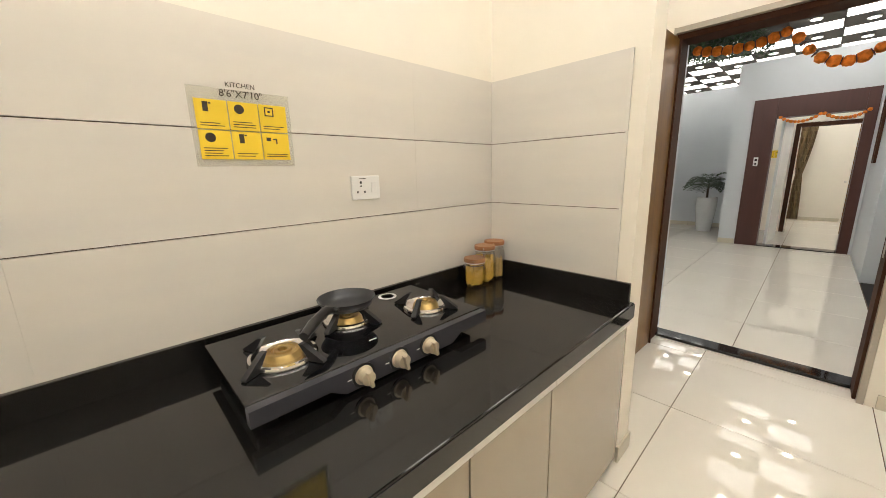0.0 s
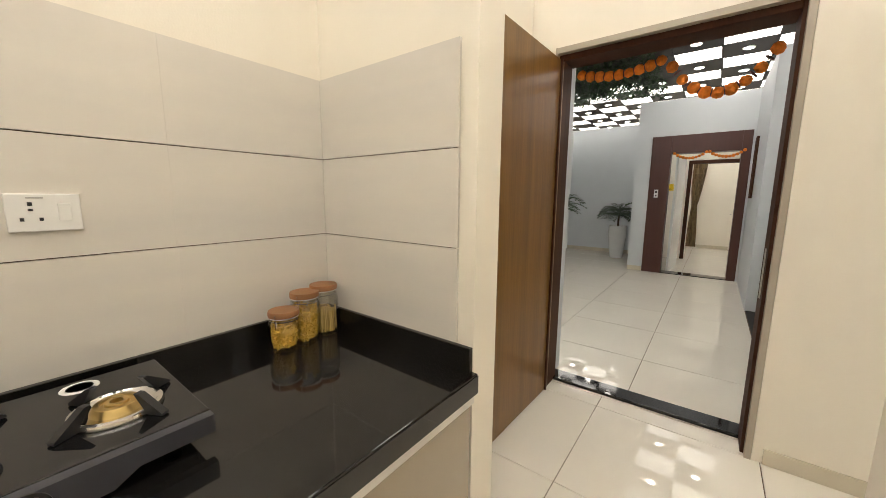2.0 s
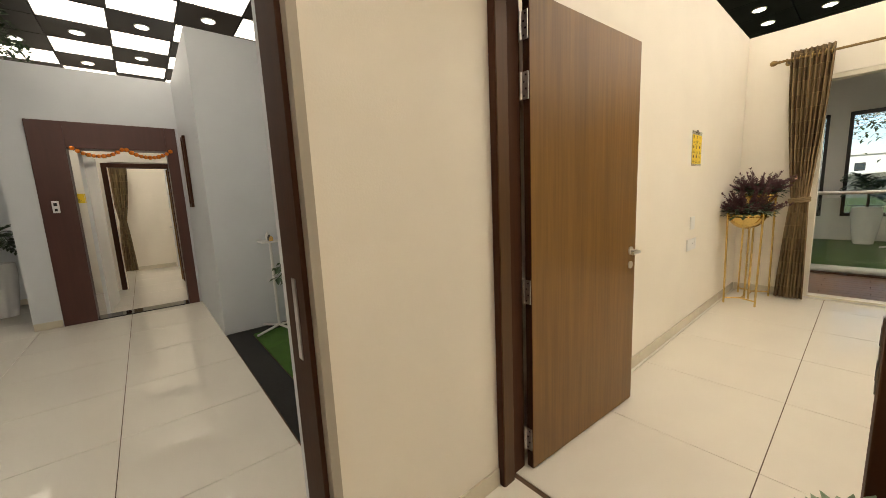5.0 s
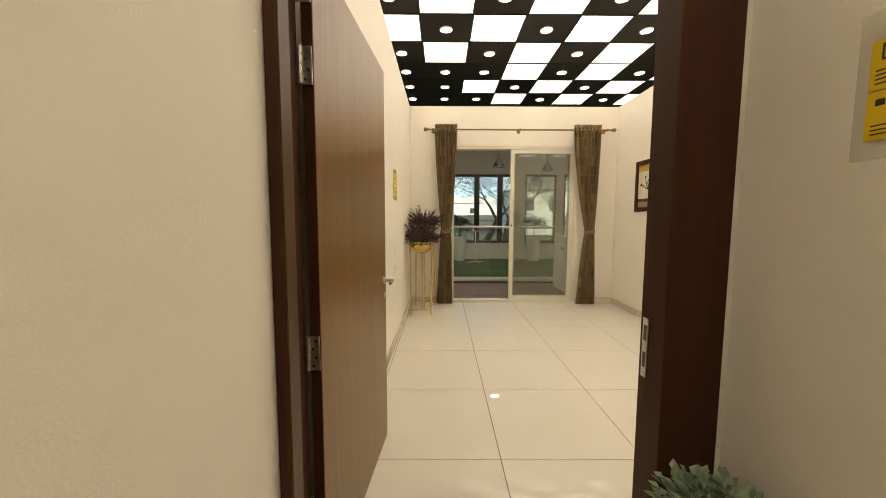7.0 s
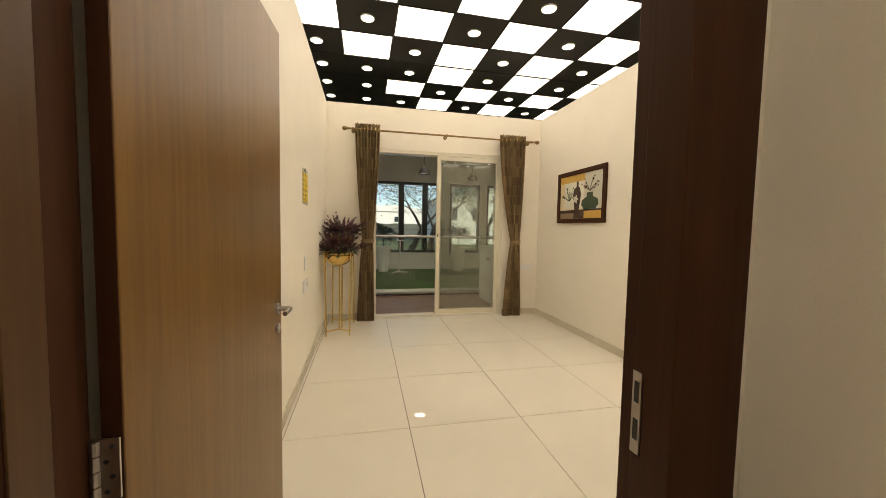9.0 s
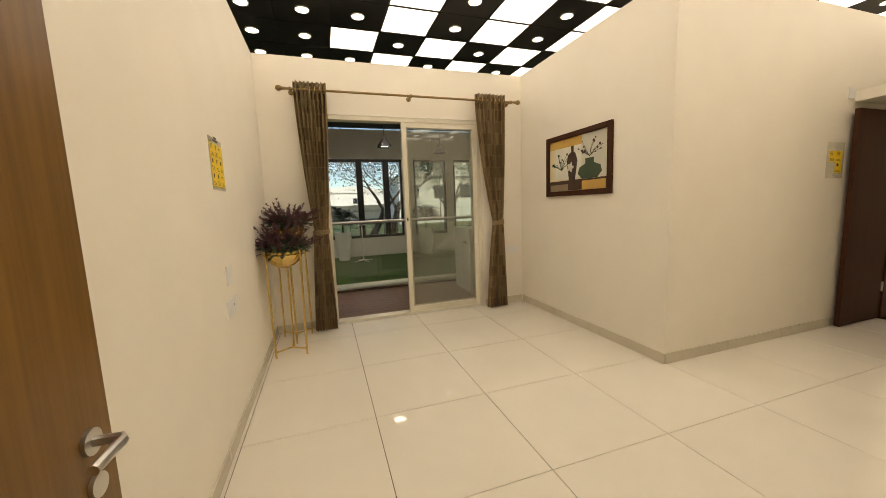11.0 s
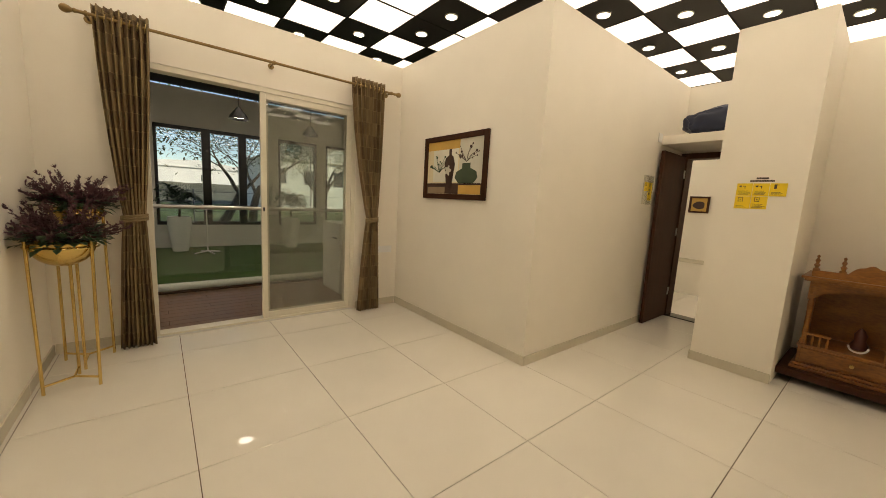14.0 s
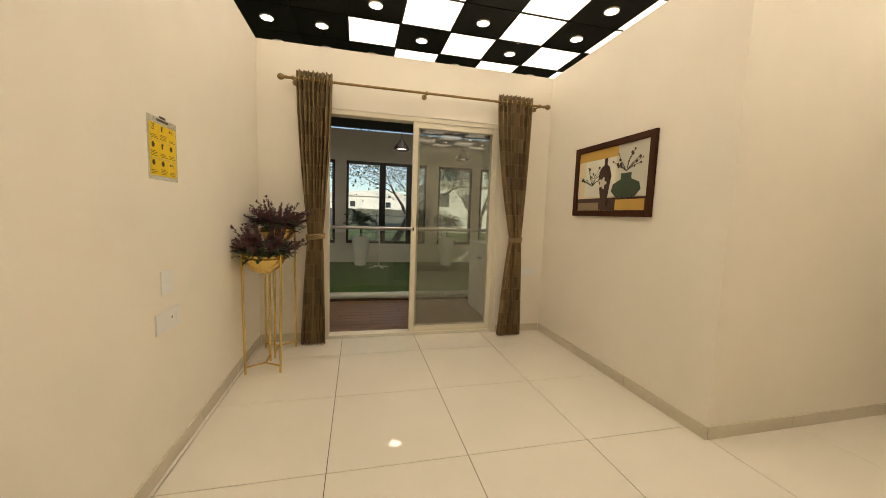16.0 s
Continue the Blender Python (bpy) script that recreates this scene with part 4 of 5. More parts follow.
pan = thing("frying_pan", "small black non-stick frying pan on a burner", "frying pan", (2.585, -2.28, hz + 0.045))
pz = hz + 0.047
part("bowl", lathe(bmesh.new(), [(0.0, 0.0), (0.066, 0.0), (0.078, 0.010), (0.091, 0.034), (0.094, 0.035), (0.093, 0.031), (0.077, 0.010), (0.064, 0.004), (0.0, 0.004)], (2.585, -2.28, pz), 44), PAN, pan, "", True)
tube_pts = [(2.66, -2.235, pz + 0.024), (2.69, -2.215, pz + 0.034), (2.75, -2.165, pz + 0.028), (2.795, -2.125, pz + 0.018)]
part("handle", tube(bmesh.new(), tube_pts, [0.012, 0.014, 0.016, 0.013], 10), BLACK, pan, "black plastic handle", True)
bmx = tube(bmesh.new(), [(2.648, -2.212, pz + 0.027), (2.664, -2.232, pz + 0.03), (2.672, -2.257, pz + 0.027)], 0.008, 6)
part("bracket", bmx, BLACK, pan, "", True)

for ji, (jx, jy, jr, jh) in enumerate(((1.835, -2.375, 0.053, 0.118), (1.745, -2.385, 0.053, 0.165), (1.655, -2.395, 0.053, 0.175))):
    j = thing("storage_jar", "clip-top glass jar of yellow pasta with a wooden lid", "jar", (jx, jy, 0.806), "pasta jars")
    z = 0.8065
    part("glass", lathe(bmesh.new(), [(0.0, 0.0), (jr, 0.0), (jr + 0.002, 0.01), (jr + 0.002, jh * 0.82), (jr * 0.88, jh * 0.93), (jr * 0.88, jh), (jr * 0.84, jh), (jr * 0.84, jh * 0.93), (jr - 0.003, jh * 0.8), (jr - 0.004, 0.012), (0.0, 0.008)], (jx, jy, z), 28), JARGLASS, j, "", True).visible_shadow = False
    rng = random.Random(40 + ji)
    bm = bmesh.new()
    if ji < 2:
        for q in range(190 if ji == 0 else 280):
            a, r = rng.uniform(0, 6.28), (jr - 0.012) * math.sqrt(rng.uniform(0.35, 1))
            p = Vector((jx + r * math.cos(a), jy + r * math.sin(a), z + 0.015 + rng.uniform(0, jh * 0.72)))
            d = rnd_dir(rng, (-0.8, 0.8)) * 0.014
            if (Vector((p.x + d.x - jx, p.y + d.y - jy, 0))).length > jr - 0.008 or (Vector((p.x - d.x - jx, p.y - d.y - jy, 0))).length > jr - 0.008:
                d = Vector((0, 0, 0.012))
            tube(bm, [p - d, p + Vector((0.002, 0, 0.002)), p + d], 0.0042, 5)
        lathe(bm, [(0.0, 0.012), (jr - 0.016, 0.012), (jr - 0.016, jh * 0.7), (0.0, jh * 0.7)], (jx, jy, z), 16)
    else:
        for q in range(120):
            a, r = rng.uniform(0, 6.28), (jr - 0.008) * math.sqrt(rng.uniform(0, 1))
            rod(bm, (jx + r * math.cos(a), jy + r * math.sin(a), z + 0.012), (jx + r * math.cos(a) * 0.97, jy + r * math.sin(a) * 0.97, z + jh * rng.uniform(0.5, 0.62)), 0.0028, seg=5)
    part("pasta", bm, PASTA if ji < 2 else SPAG, j, "yellow pasta twists" if ji < 2 else "pale straight pasta", True)
    part("lid", lathe(bmesh.new(), [(0.0, 0.0), (jr * 0.98, 0.0), (jr, 0.004), (jr, 0.016), (jr * 0.97, 0.02), (0.0, 0.02)], (jx, jy, z + jh + 0.004), 28), LIDWOOD, j, "round wooden lid", True)
    part("seal", lathe(bmesh.new(), [(jr * 0.8, 0.0), (jr * 0.95, 0.0), (jr * 0.95, 0.004), (jr * 0.8, 0.004)], (jx, jy, z + jh), 24), WHITEP, j)
    bm = tube(bmesh.new(), [(jx + jr * 0.93 * math.cos(a), jy + jr * 0.93 * math.sin(a), z + jh * 0.92) for a in [6.283 * q / 24 for q in range(24)]], 0.0016, 5, True)
    tube(bm, [(jx + jr * 0.8, jy + jr * 0.5, z + jh * 0.92), (jx + jr * 0.95, jy + jr * 0.65, z + jh * 0.75), (jx + jr * 0.95, jy + jr * 0.65, z + jh + 0.02)], 0.0016, 5)
    part("wire_clip", bm, CHROME, j, "chrome wire clip", True)


def plate(name, m, w, h, label, cat, bits):
    """A wall plate in its own u, v plane at the pose m (u right, v up, w out)."""
    t = new(name)
    t.matrix_basis = m
    tagged(t, label, cat)
    def sub(n, u0, u1, v0, v1, d0, d1, material, bev=0.0):
        ob = new(n, done(n, B((u0, u1, v0, v1, d0, d1), bevel=bev), material))
        ob.parent = t
    sub("plate", -w / 2, w / 2, -h / 2, h / 2, 0.0, 0.009, WHITEP, 0.002)
    for n, u0, u1, v0, v1, material in bits:
        sub(n, u0, u1, v0, v1, 0.009, 0.0125 if material is WHITEP else 0.0098, material, 0.001 if material is WHITEP else 0)
    return t


def face(x, y, z, way):
    """Pose of a plate on a wall that faces the given way."""
    r = {"+y": (90, 0, 180), "-y": (90, 0, 0), "+x": (90, 0, 90), "-x": (90, 0, -90)}[way]
    return pose(x, y, z, *r)


plate("wall_socket", face(2.363, -2.48, 1.31, "+y"), 0.125, 0.09, "white plastic wall socket with one switch", "socket",
      [("rocker", 0.022, 0.045, -0.022, 0.022, WHITEP), ("pin_hole", -0.027, -0.019, 0.016, 0.025, BLACK), ("pin_hole", -0.027, -0.019, 0.004, 0.009, BLACK), ("pin_hole", -0.042, -0.035, -0.02, -0.012, BLACK), ("pin_hole", -0.011, -0.004, -0.02, -0.012, BLACK), ("mark", -0.028, 0.0, 0.034, 0.036, INK)])
plate("switch_plate", face(-0.045, 2.77, 0.985, "+x"), 0.115, 0.12, "blank square white switch plate", "switch plate", [])
plate("wall_socket", face(-0.045, 2.77, 0.785, "+x"), 0.25, 0.105, "wide white wall socket plate", "socket", [("rocker", 0.07, 0.11, -0.03, 0.03, WHITEP), ("pin_hole", 0.02, 0.03, 0.0, 0.012, BLACK)])
plate("wall_socket", face(2.93, 4.56, 0.735, "-y"), 0.22, 0.085, "wide white wall socket plate near the curtain", "socket", [("rocker", 0.04, 0.09, -0.025, 0.025, WHITEP)])
plate("switch_plate", face(3.60, 0.14, 1.27, "+y"), 0.09, 0.13, "white switch plate beside the television", "switch plate", [("rocker", -0.02, 0.02, -0.035, 0.035, WHITEP)])
plate("switch_plate", face(5.35, 2.36, 2.27, "-y"), 0.10, 0.10, "small white plate high on the passage wall", "switch plate", [])


def sign(name, m, w, cols, rws, title, size, label, cells=None, backing=0.0, gap=0.003):
    """Yellow square cards in a grid on clear acrylic, with bars for small print."""
    t = new(name)
    t.matrix_basis = m
    tagged(t, label, "sign")
    cw = w / cols
    h = cw * rws
    def sub(n, me, lab="", parent=None):
        ob = new(n, me)
        ob.parent = parent or t
        if lab:
            ob["label"] = lab
        return ob
    if backing:
        sub("acrylic_sheet", done("acrylic_sheet", B((-w / 2 - backing, w / 2 + backing, -backing * 1.6, h + backing * 2.6, 0.0005, 0.0025)), ACRYL), "clear acrylic backing").visible_shadow = False
    rng = random.Random(len(name) + int(w * 1000) + cols * 7 + rws)
    for r in range(rws):
        for c_ in range(cols):
            if cells and (r, c_) not in cells:
                continue
            u, v = -w / 2 + c_ * cw, h - (r + 1) * cw
            card = sub("card", done("card", B((u + gap / 2, u + cw - gap / 2, v + gap / 2, v + cw - gap / 2, 0.003, 0.0045)), YELLOW), "yellow printed card")
            bm = bmesh.new()
            e = 0.0049
            for q in range(rng.randint(2, 4)):
                vv = v + cw * (0.12 + 0.085 * q)
                sub("text_line", done("text_line", B((u + cw * 0.12, u + cw * rng.uniform(0.6, 0.9), vv, vv + cw * 0.028, 0.0045, e)), INK), "", card)
            cx, cy, k = u + cw * 0.36, v + cw * 0.74, cw * 0.16
            kind = rng.randint(0, 3)
            if kind == 0:
                for b4 in ((-k, k, -k, -k * 0.75), (-k, k, k * 0.75, k), (-k, -k * 0.75, -k, k), (k * 0.75, k, -k, k), (-k * 0.3, k * 0.3, -k * 0.2, k * 0.2)):
                    box(bm, cx + b4[0], cx + b4[1], cy + b4[2], cy + b4[3], 0.0045, e)
            elif kind == 1:
                lathe(bm, [(k * 0.8, 0.0045), (k, 0.0045), (k, e), (k * 0.8, e)], (cx, cy, 0), 16)
                box(bm, cx - k * 0.12, cx + k * 0.12, cy - k * 0.6, cy + k * 0.6, 0.0045, e)
            elif kind == 2:
                box(bm, cx - k * 1.2, cx - k * 0.2, cy - k * 0.3, cy + k * 0.5, 0.0045, e)
                box(bm, cx + k * 0.2, cx + k * 1.2, cy, cy + k * 0.3, 0.0045, e)
                box(bm, cx + k * 0.9, cx + k * 1.2, cy - k * 0.9, cy, 0.0045, e)
            else:
                box(bm, cx - k * 0.7, cx + k * 0.3, cy - k, cy + k, 0.0045, e)
                box(bm, cx + k * 0.4, cx + k * 0.9, cy + k * 0.6, cy + k * 0.9, 0.0045, e)
            sub("icon", done("icon", bm, INK), "", card)
    for i, ln in enumerate(title):
        s = size * (1.15 if i == len(title) - 1 and len(title) > 1 else 0.8)
        cu = bpy.data.curves.new("title", "FONT")
        cu.body, cu.size, cu.align_x, cu.extrude = ln, s, "CENTER", 0.0004
        tmp = bpy.data.objects.new("tmp_text", cu)
        me = bpy.data.meshes.new_from_object(tmp)
        bpy.data.objects.remove(tmp)
        me.transform(Matrix.Translation((0, h + size * (0.45 + 1.15 * (len(title) - 1 - i)), 0.003)))
        me.materials.append(INK)
        sub("title", me)
    return t


sign("wall_sign", face(2.766, -2.48, 1.412, "+y"), 0.252, 3, 2, ["KITCHEN", "8'6\"X7'10\""], 0.024, "yellow kitchen information sign on a tiled wall", backing=0.012)
sign("wall_sign", face(1.375, -0.564, 1.457, "-x"), 0.265, 3, 2, ["ENTRANCE LOBBY", "4'4\"X8'0\""], 0.022, "yellow entrance lobby information sign on clear acrylic", backing=0.02)
t_sign = sign("wall_sign", face(-0.045, 2.79, 1.525, "+x"), 0.255, 3, 3, [], 0.024, "tall yellow information sign on the living wall", backing=0.012)
for v, w_ in ((0.285, 0.06), (0.268, 0.11)):
    ob = new("title_bar", done("title_bar", B((-w_ / 2, w_ / 2, v, v + 0.011, 0.003, 0.0036)), INK))
    ob.parent = t_sign
t_sign = sign("wall_sign", face(4.68, 1.25, 1.47, "-x"), 0.33, 3, 2, [], 0.024, "stepped yellow information cards on the column", cells={(0, 0), (0, 1), (0, 2), (1, 0), (1, 1)})
for v, w_ in ((0.255, 0.08), (0.232, 0.16)):
    ob = new("title_bar", done("title_bar", B((-w_ / 2, w_ / 2, v, v + 0.013, 0.003, 0.0036)), INK))
    ob.parent = t_sign
sign("wall_sign", face(5.19, 2.36, 1.53, "-y"), 0.21, 2, 2, [], 0.024, "small yellow information sign beside the passage door", cells={(0, 0), (0, 1), (1, 1)}, backing=0.03)
sign("wall_sign", face(-6.99, -1.95, 1.50, "+x"), 0.30, 2, 1, [], 0.02, "yellow sign inside the facing flat")


# ---- framed picture ----
pic = thing("framed_picture", "still-life print of vases in a dark wooden frame", "picture", (3.113, 3.45, 1.44))
pa, pb, pz0, pz1, px = 2.945, 3.955, 1.418, 2.085, 3.114
part("frame", B((px - 0.03, px, pa, pa + 0.055, pz0, pz1), (px - 0.03, px, pb - 0.055, pb, pz0, pz1), (px - 0.03, px, pa + 0.055, pb - 0.055, pz1 - 0.055, pz1), (px - 0.03, px, pa + 0.055, pb - 0.055, pz0, pz0 + 0.055), bevel=0.006), DARKWOOD, pic)
CREAM = mat("cream_print", (0.72, 0.62, 0.40), 0.6, var=0.06)
PALE = mat("pale_grey_print", (0.62, 0.60, 0.50), 0.6, var=0.06)
OCHRE = mat("ochre_print", (0.66, 0.40, 0.09), 0.6, var=0.1)
VGREEN = mat("dark_green_print", (0.06, 0.09, 0.05), 0.5, var=0.2)
VBROWN = mat("dark_brown_print", (0.06, 0.028, 0.018), 0.5, var=0.2)
part("print", B((px - 0.010, px - 0.004, pa + 0.05, pb - 0.05, pz0 + 0.05, pz1 - 0.05)), CREAM, pic, "cream and ochre still-life print")


def flat(name, outline, d, material):
    # outline in (distance from the far edge, height)
    bm = prism(bmesh.new(), [(pb - u, v) for u, v in outline], "x", px - 0.010 - d, px - 0.0101)
    part(name, bm, material, pic)


def rect(u0, u1, v0, v1):
    return [(u0, v0), (u1, v0), (u1, v1), (u0, v1)]


flat("ochre_block", rect(0.055, 0.60, 1.94, 2.03), 0.001, OCHRE)
flat("white_block", rect(0.16, 0.58, 1.60, 1.94), 0.001, mat("white_print", (0.75, 0.73, 0.62), 0.6))
flat("pale_block", rect(0.60, 0.955, 1.58, 2.03), 0.001, PALE)
flat("dark_table", rect(0.055, 0.955, 1.475, 1.585), 0.001, VBROWN)
flat("brown_block", rect(0.07, 0.38, 1.475, 1.545), 0.002, mat("taupe_print", (0.30, 0.22, 0.13), 0.6))
flat("ochre_block", rect(0.60, 0.93, 1.475, 1.565), 0.002, OCHRE)
flat("white_pot", [(0.17, 1.60), (0.37, 1.60), (0.33, 1.70), (0.21, 1.70)], 0.002, mat("white_pot_print", (0.72, 0.70, 0.60), 0.6))
flat("tall_vase", [(0.41, 1.53), (0.48, 1.53), (0.50, 1.62), (0.53, 1.78), (0.50, 1.86), (0.47, 1.88), (0.47, 1.94), (0.43, 1.94), (0.43, 1.88), (0.38, 1.85), (0.36, 1.78), (0.39, 1.62)], 0.003, VBROWN)
flat("vase_flower", [(0.42 + 0.045 * math.cos(a) * (1 + 0.3 * math.cos(5 * a)), 1.72 + 0.045 * math.sin(a) * (1 + 0.3 * math.cos(5 * a))) for a in [6.283 * q / 24 for q in range(24)]], 0.004, PALE)
flat("round_vase", [(0.60, 1.585), (0.82, 1.585), (0.88, 1.64), (0.86, 1.70), (0.77, 1.735), (0.77, 1.785), (0.65, 1.785), (0.65, 1.735), (0.56, 1.70), (0.54, 1.64)], 0.003, VGREEN)
rng = random.Random(5)
for cu_, cv, n_, sp, mt in ((0.27, 1.70, 16, 0.16, LEAF), (0.71, 1.80, 14, 0.17, VBROWN)):
    bm = bmesh.new()
    for q in range(n_):
        a = rng.uniform(0.3, 2.85)
        L = sp * rng.uniform(0.5, 1.15)
        e = (cu_ + L * math.cos(a), cv + L * math.sin(a) * 1.1)
        xx = px - 0.0115
        tube(bm, [(xx, pb - cu_, cv), (xx, pb - (cu_ + e[0]) / 2 + 0.01, (cv + e[1]) / 2 + 0.01), (xx, pb - e[0], e[1])], 0.0022, 4)
        rod(bm, (px - 0.0105, pb - e[0], e[1]), (px - 0.0125, pb - e[0], e[1]), rng.uniform(0.006, 0.016), seg=8)
    part("printed_sprays", bm, mt, pic)

# ---- shrine niche ----
sh = solid("shrine_shelf", B((4.84, 5.598, 0.145, 0.978, 0.07, 0.13), bevel=0.004), DARKWOOD, "dark wooden shelf low in the niche", "shelf", kind="")
part("bracket", B((5.05, 5.55, 0.25, 0.29, 0.001, 0.07)), DARKWOOD, sh)
part("bracket", B((5.05, 5.55, 0.83, 0.87, 0.001, 0.07)), DARKWOOD, sh)
m = thing("home_shrine", "carved teak home shrine with a drawer and finials", "shrine", (5.1, 0.55, 0.13))
y0, y1, xf, xb = 0.24, 0.88, 4.84, 5.30
part("base", B((xf - 0.05, xb, y0 - 0.03, y1 + 0.03, 0.131, 0.155), (xf - 0.03, xb, y0 - 0.015, y1 + 0.015, 0.155, 0.175), bevel=0.005), TEAK, m)
part("body", B((xf, xb, y0, y1, 0.175, 0.30), bevel=0.003), TEAK, m)
dw = part("drawer", B((xf - 0.012, xf + 0.004, y0 + 0.02, y1 - 0.02, 0.19, 0.29), bevel=0.004), TEAK, m)
bm = lathe(bmesh.new(), [(0.0, 0.03), (0.012, 0.028), (0.014, 0.018), (0.007, 0.01), (0.009, 0.0), (0.0, 0.0)], seg=14)
bmesh.ops.transform(bm, verts=bm.verts[:], matrix=Matrix.Translation((xf - 0.012, 0.56, 0.245)) @ Matrix.Rotation(radians(-90), 4, "Y"))
part("knob", bm, BRASS, dw, "small brass knob", True)
part("platform", B((xf - 0.01, xb, y0 - 0.01, y1 + 0.01, 0.30, 0.32), bevel=0.004), TEAK, m)
part("back_panel", B((xb - 0.02, xb, y0, y1, 0.32, 0.80)), TEAK, m)
for y in (y0 + 0.0, y1 - 0.02):
    part("side_panel", B((xf + 0.12, xb - 0.02, y, y + 0.02, 0.32, 0.80)), TEAK, m)
for y in (y0 + 0.025, y1 - 0.025):
    part("pillar", lathe(bmesh.new(), [(0.026, 0.0), (0.026, 0.03), (0.016, 0.045), (0.020, 0.10), (0.014, 0.18), (0.020, 0.30), (0.015, 0.36), (0.026, 0.40), (0.026, 0.44), (0.0, 0.44)], (xf + 0.03, y, 0.32), 18), TEAK, m, "turned teak pillar", True)
arch = [(y0, 0.80), (y0, 0.66), (y0 + 0.05, 0.68)]
for q in range(1, 24):
    f = q / 24
    arch.append((y0 + 0.05 + (y1 - y0 - 0.10) * f, 0.69 + 0.065 * math.sin(math.pi * f) + 0.016 * abs(math.sin(f * math.pi * 5))))
arch += [(y1 - 0.05, 0.68), (y1, 0.66), (y1, 0.80)]
part("arch", prism(bmesh.new(), arch, "x", xf + 0.01, xf + 0.03), TEAK, m, "scalloped carved arch")
part("cornice", B((xf - 0.03, xb + 0.01, y0 - 0.035, y1 + 0.035, 0.80, 0.82), (xf - 0.05, xb + 0.02, y0 - 0.055, y1 + 0.055, 0.82, 0.838), bevel=0.004), TEAK, m)
crest = [(y0, 0.838), (y0, 0.885)]
for q in range(0, 21):
    f = q / 20
    yy = 0.56 - 0.12 + 0.24 * f
    crest.append((yy, 0.885 + 0.06 * math.sin(math.pi * f) + 0.012 * abs(math.sin(f * math.pi * 3))))
crest += [(y1, 0.885), (y1, 0.838)]
part("crest", prism(bmesh.new(), crest, "x", xf - 0.01, xf + 0.015), TEAK, m, "arched carved crest")
for y in (y0 + 0.02, y0 + 0.17, y1 - 0.17, y1 - 0.02):
    part("finial", lathe(bmesh.new(), [(0.022, 0.0), (0.022, 0.012), (0.010, 0.02), (0.020, 0.04), (0.008, 0.052), (0.017, 0.072), (0.006, 0.09), (0.012, 0.105), (0.0, 0.115)], (xf + 0.003, y, 0.885), 14), TEAK, m, "turned finial", True)
for ya, yb in ((y0 + 0.02, y0 + 0.18), (y1 - 0.18, y1 - 0.02)):
    rl = part("rail", B((xf - 0.004, xf + 0.012, ya, yb, 0.395, 0.41), bevel=0.003), TEAK, m)
    for q in range(4):
        yy = ya + 0.015 + (yb - ya - 0.03) * q / 3
        part("baluster", lathe(bmesh.new(), [(0.008, 0.0), (0.006, 0.02), (0.010, 0.04), (0.006, 0.06), (0.007, 0.075)], (xf + 0.004, yy, 0.32), 10), TEAK, rl, "", True)
m.matrix_basis = Matrix.Translation((0.13, 0, 0)) @ m.matrix_basis @ Matrix.Diagonal((1, 1, 1.14, 1))
idol = lathe(bmesh.new(), [(0.0, 0.0), (0.06, 0.0), (0.055, 0.03), (0.035, 0.07), (0.04, 0.12), (0.02, 0.16), (0.0, 0.18)], (5.25, 0.55, 0.349), 18)
solid("statuette", idol, MAROON, "small dark statuette inside the shrine", "statuette", kind="", smooth=True)
bm = tube(bmesh.new(), [(5.08, 0.55 + 0.055 * math.cos(a), 0.402 + 0.05 * math.sin(a)) for a in [math.pi + math.pi * q / 12 for q in range(13)]], 0.008, 6)
solid("bead_garland", bm, WHITEC, "pale crescent garland inside the shrine", "garland", kind="", smooth=True)

# ---- television and wall clock ----
tv = thing("television", "black flat television on the wall", "television", (2.8, 0.145, 1.26))
part("case", B((1.70, 2.61, 0.16, 0.215, 1.08, 1.50), bevel=0.006), BLACK, tv)
part("screen", B((1.715, 2.595, 0.2152, 0.218, 1.095, 1.485)), SCREEN, tv)
part("wall_bracket", B((2.15, 2.5, 0.1405, 0.16, 1.15, 1.4)), STEEL, tv)
clock = thing("wall_clock", "round wall clock with a bronze rim and grey dial", "clock", (3.08, 0.14, 2.32))
def upright(bm):
    bmesh.ops.transform(bm, verts=bm.verts[:], matrix=Matrix.Translation((3.08, 0.1405, 2.32)) @ Matrix.Rotation(radians(-90), 4, "X"))
    return bm
part("case", upright(lathe(bmesh.new(), [(0.0, 0.0), (0.16, 0.0), (0.165, 0.02), (0.15, 0.03), (0.0, 0.03)], seg=40)), BLACK, clock, "", True)
part("rim", upright(lathe(bmesh.new(), [(0.15, 0.02), (0.18, 0.02), (0.188, 0.035), (0.178, 0.055), (0.16, 0.05), (0.15, 0.03)], seg=48)), ANTIQUE, clock, "bronze rim", True)
part("dial", upright(lathe(bmesh.new(), [(0.0, 0.032), (0.152, 0.032)], seg=40)), HOBGREY, clock, "grey dial")
part("glass", upright(lathe(bmesh.new(), [(0.0, 0.048), (0.155, 0.046)], seg=40)), PANE, clock).visible_shadow = False
part("pointer", B((3.076, 3.084, 0.174, 0.176, 2.31, 2.42), (3.08, 3.15, 0.177, 0.179, 2.316, 2.324)), WHITEP, clock)

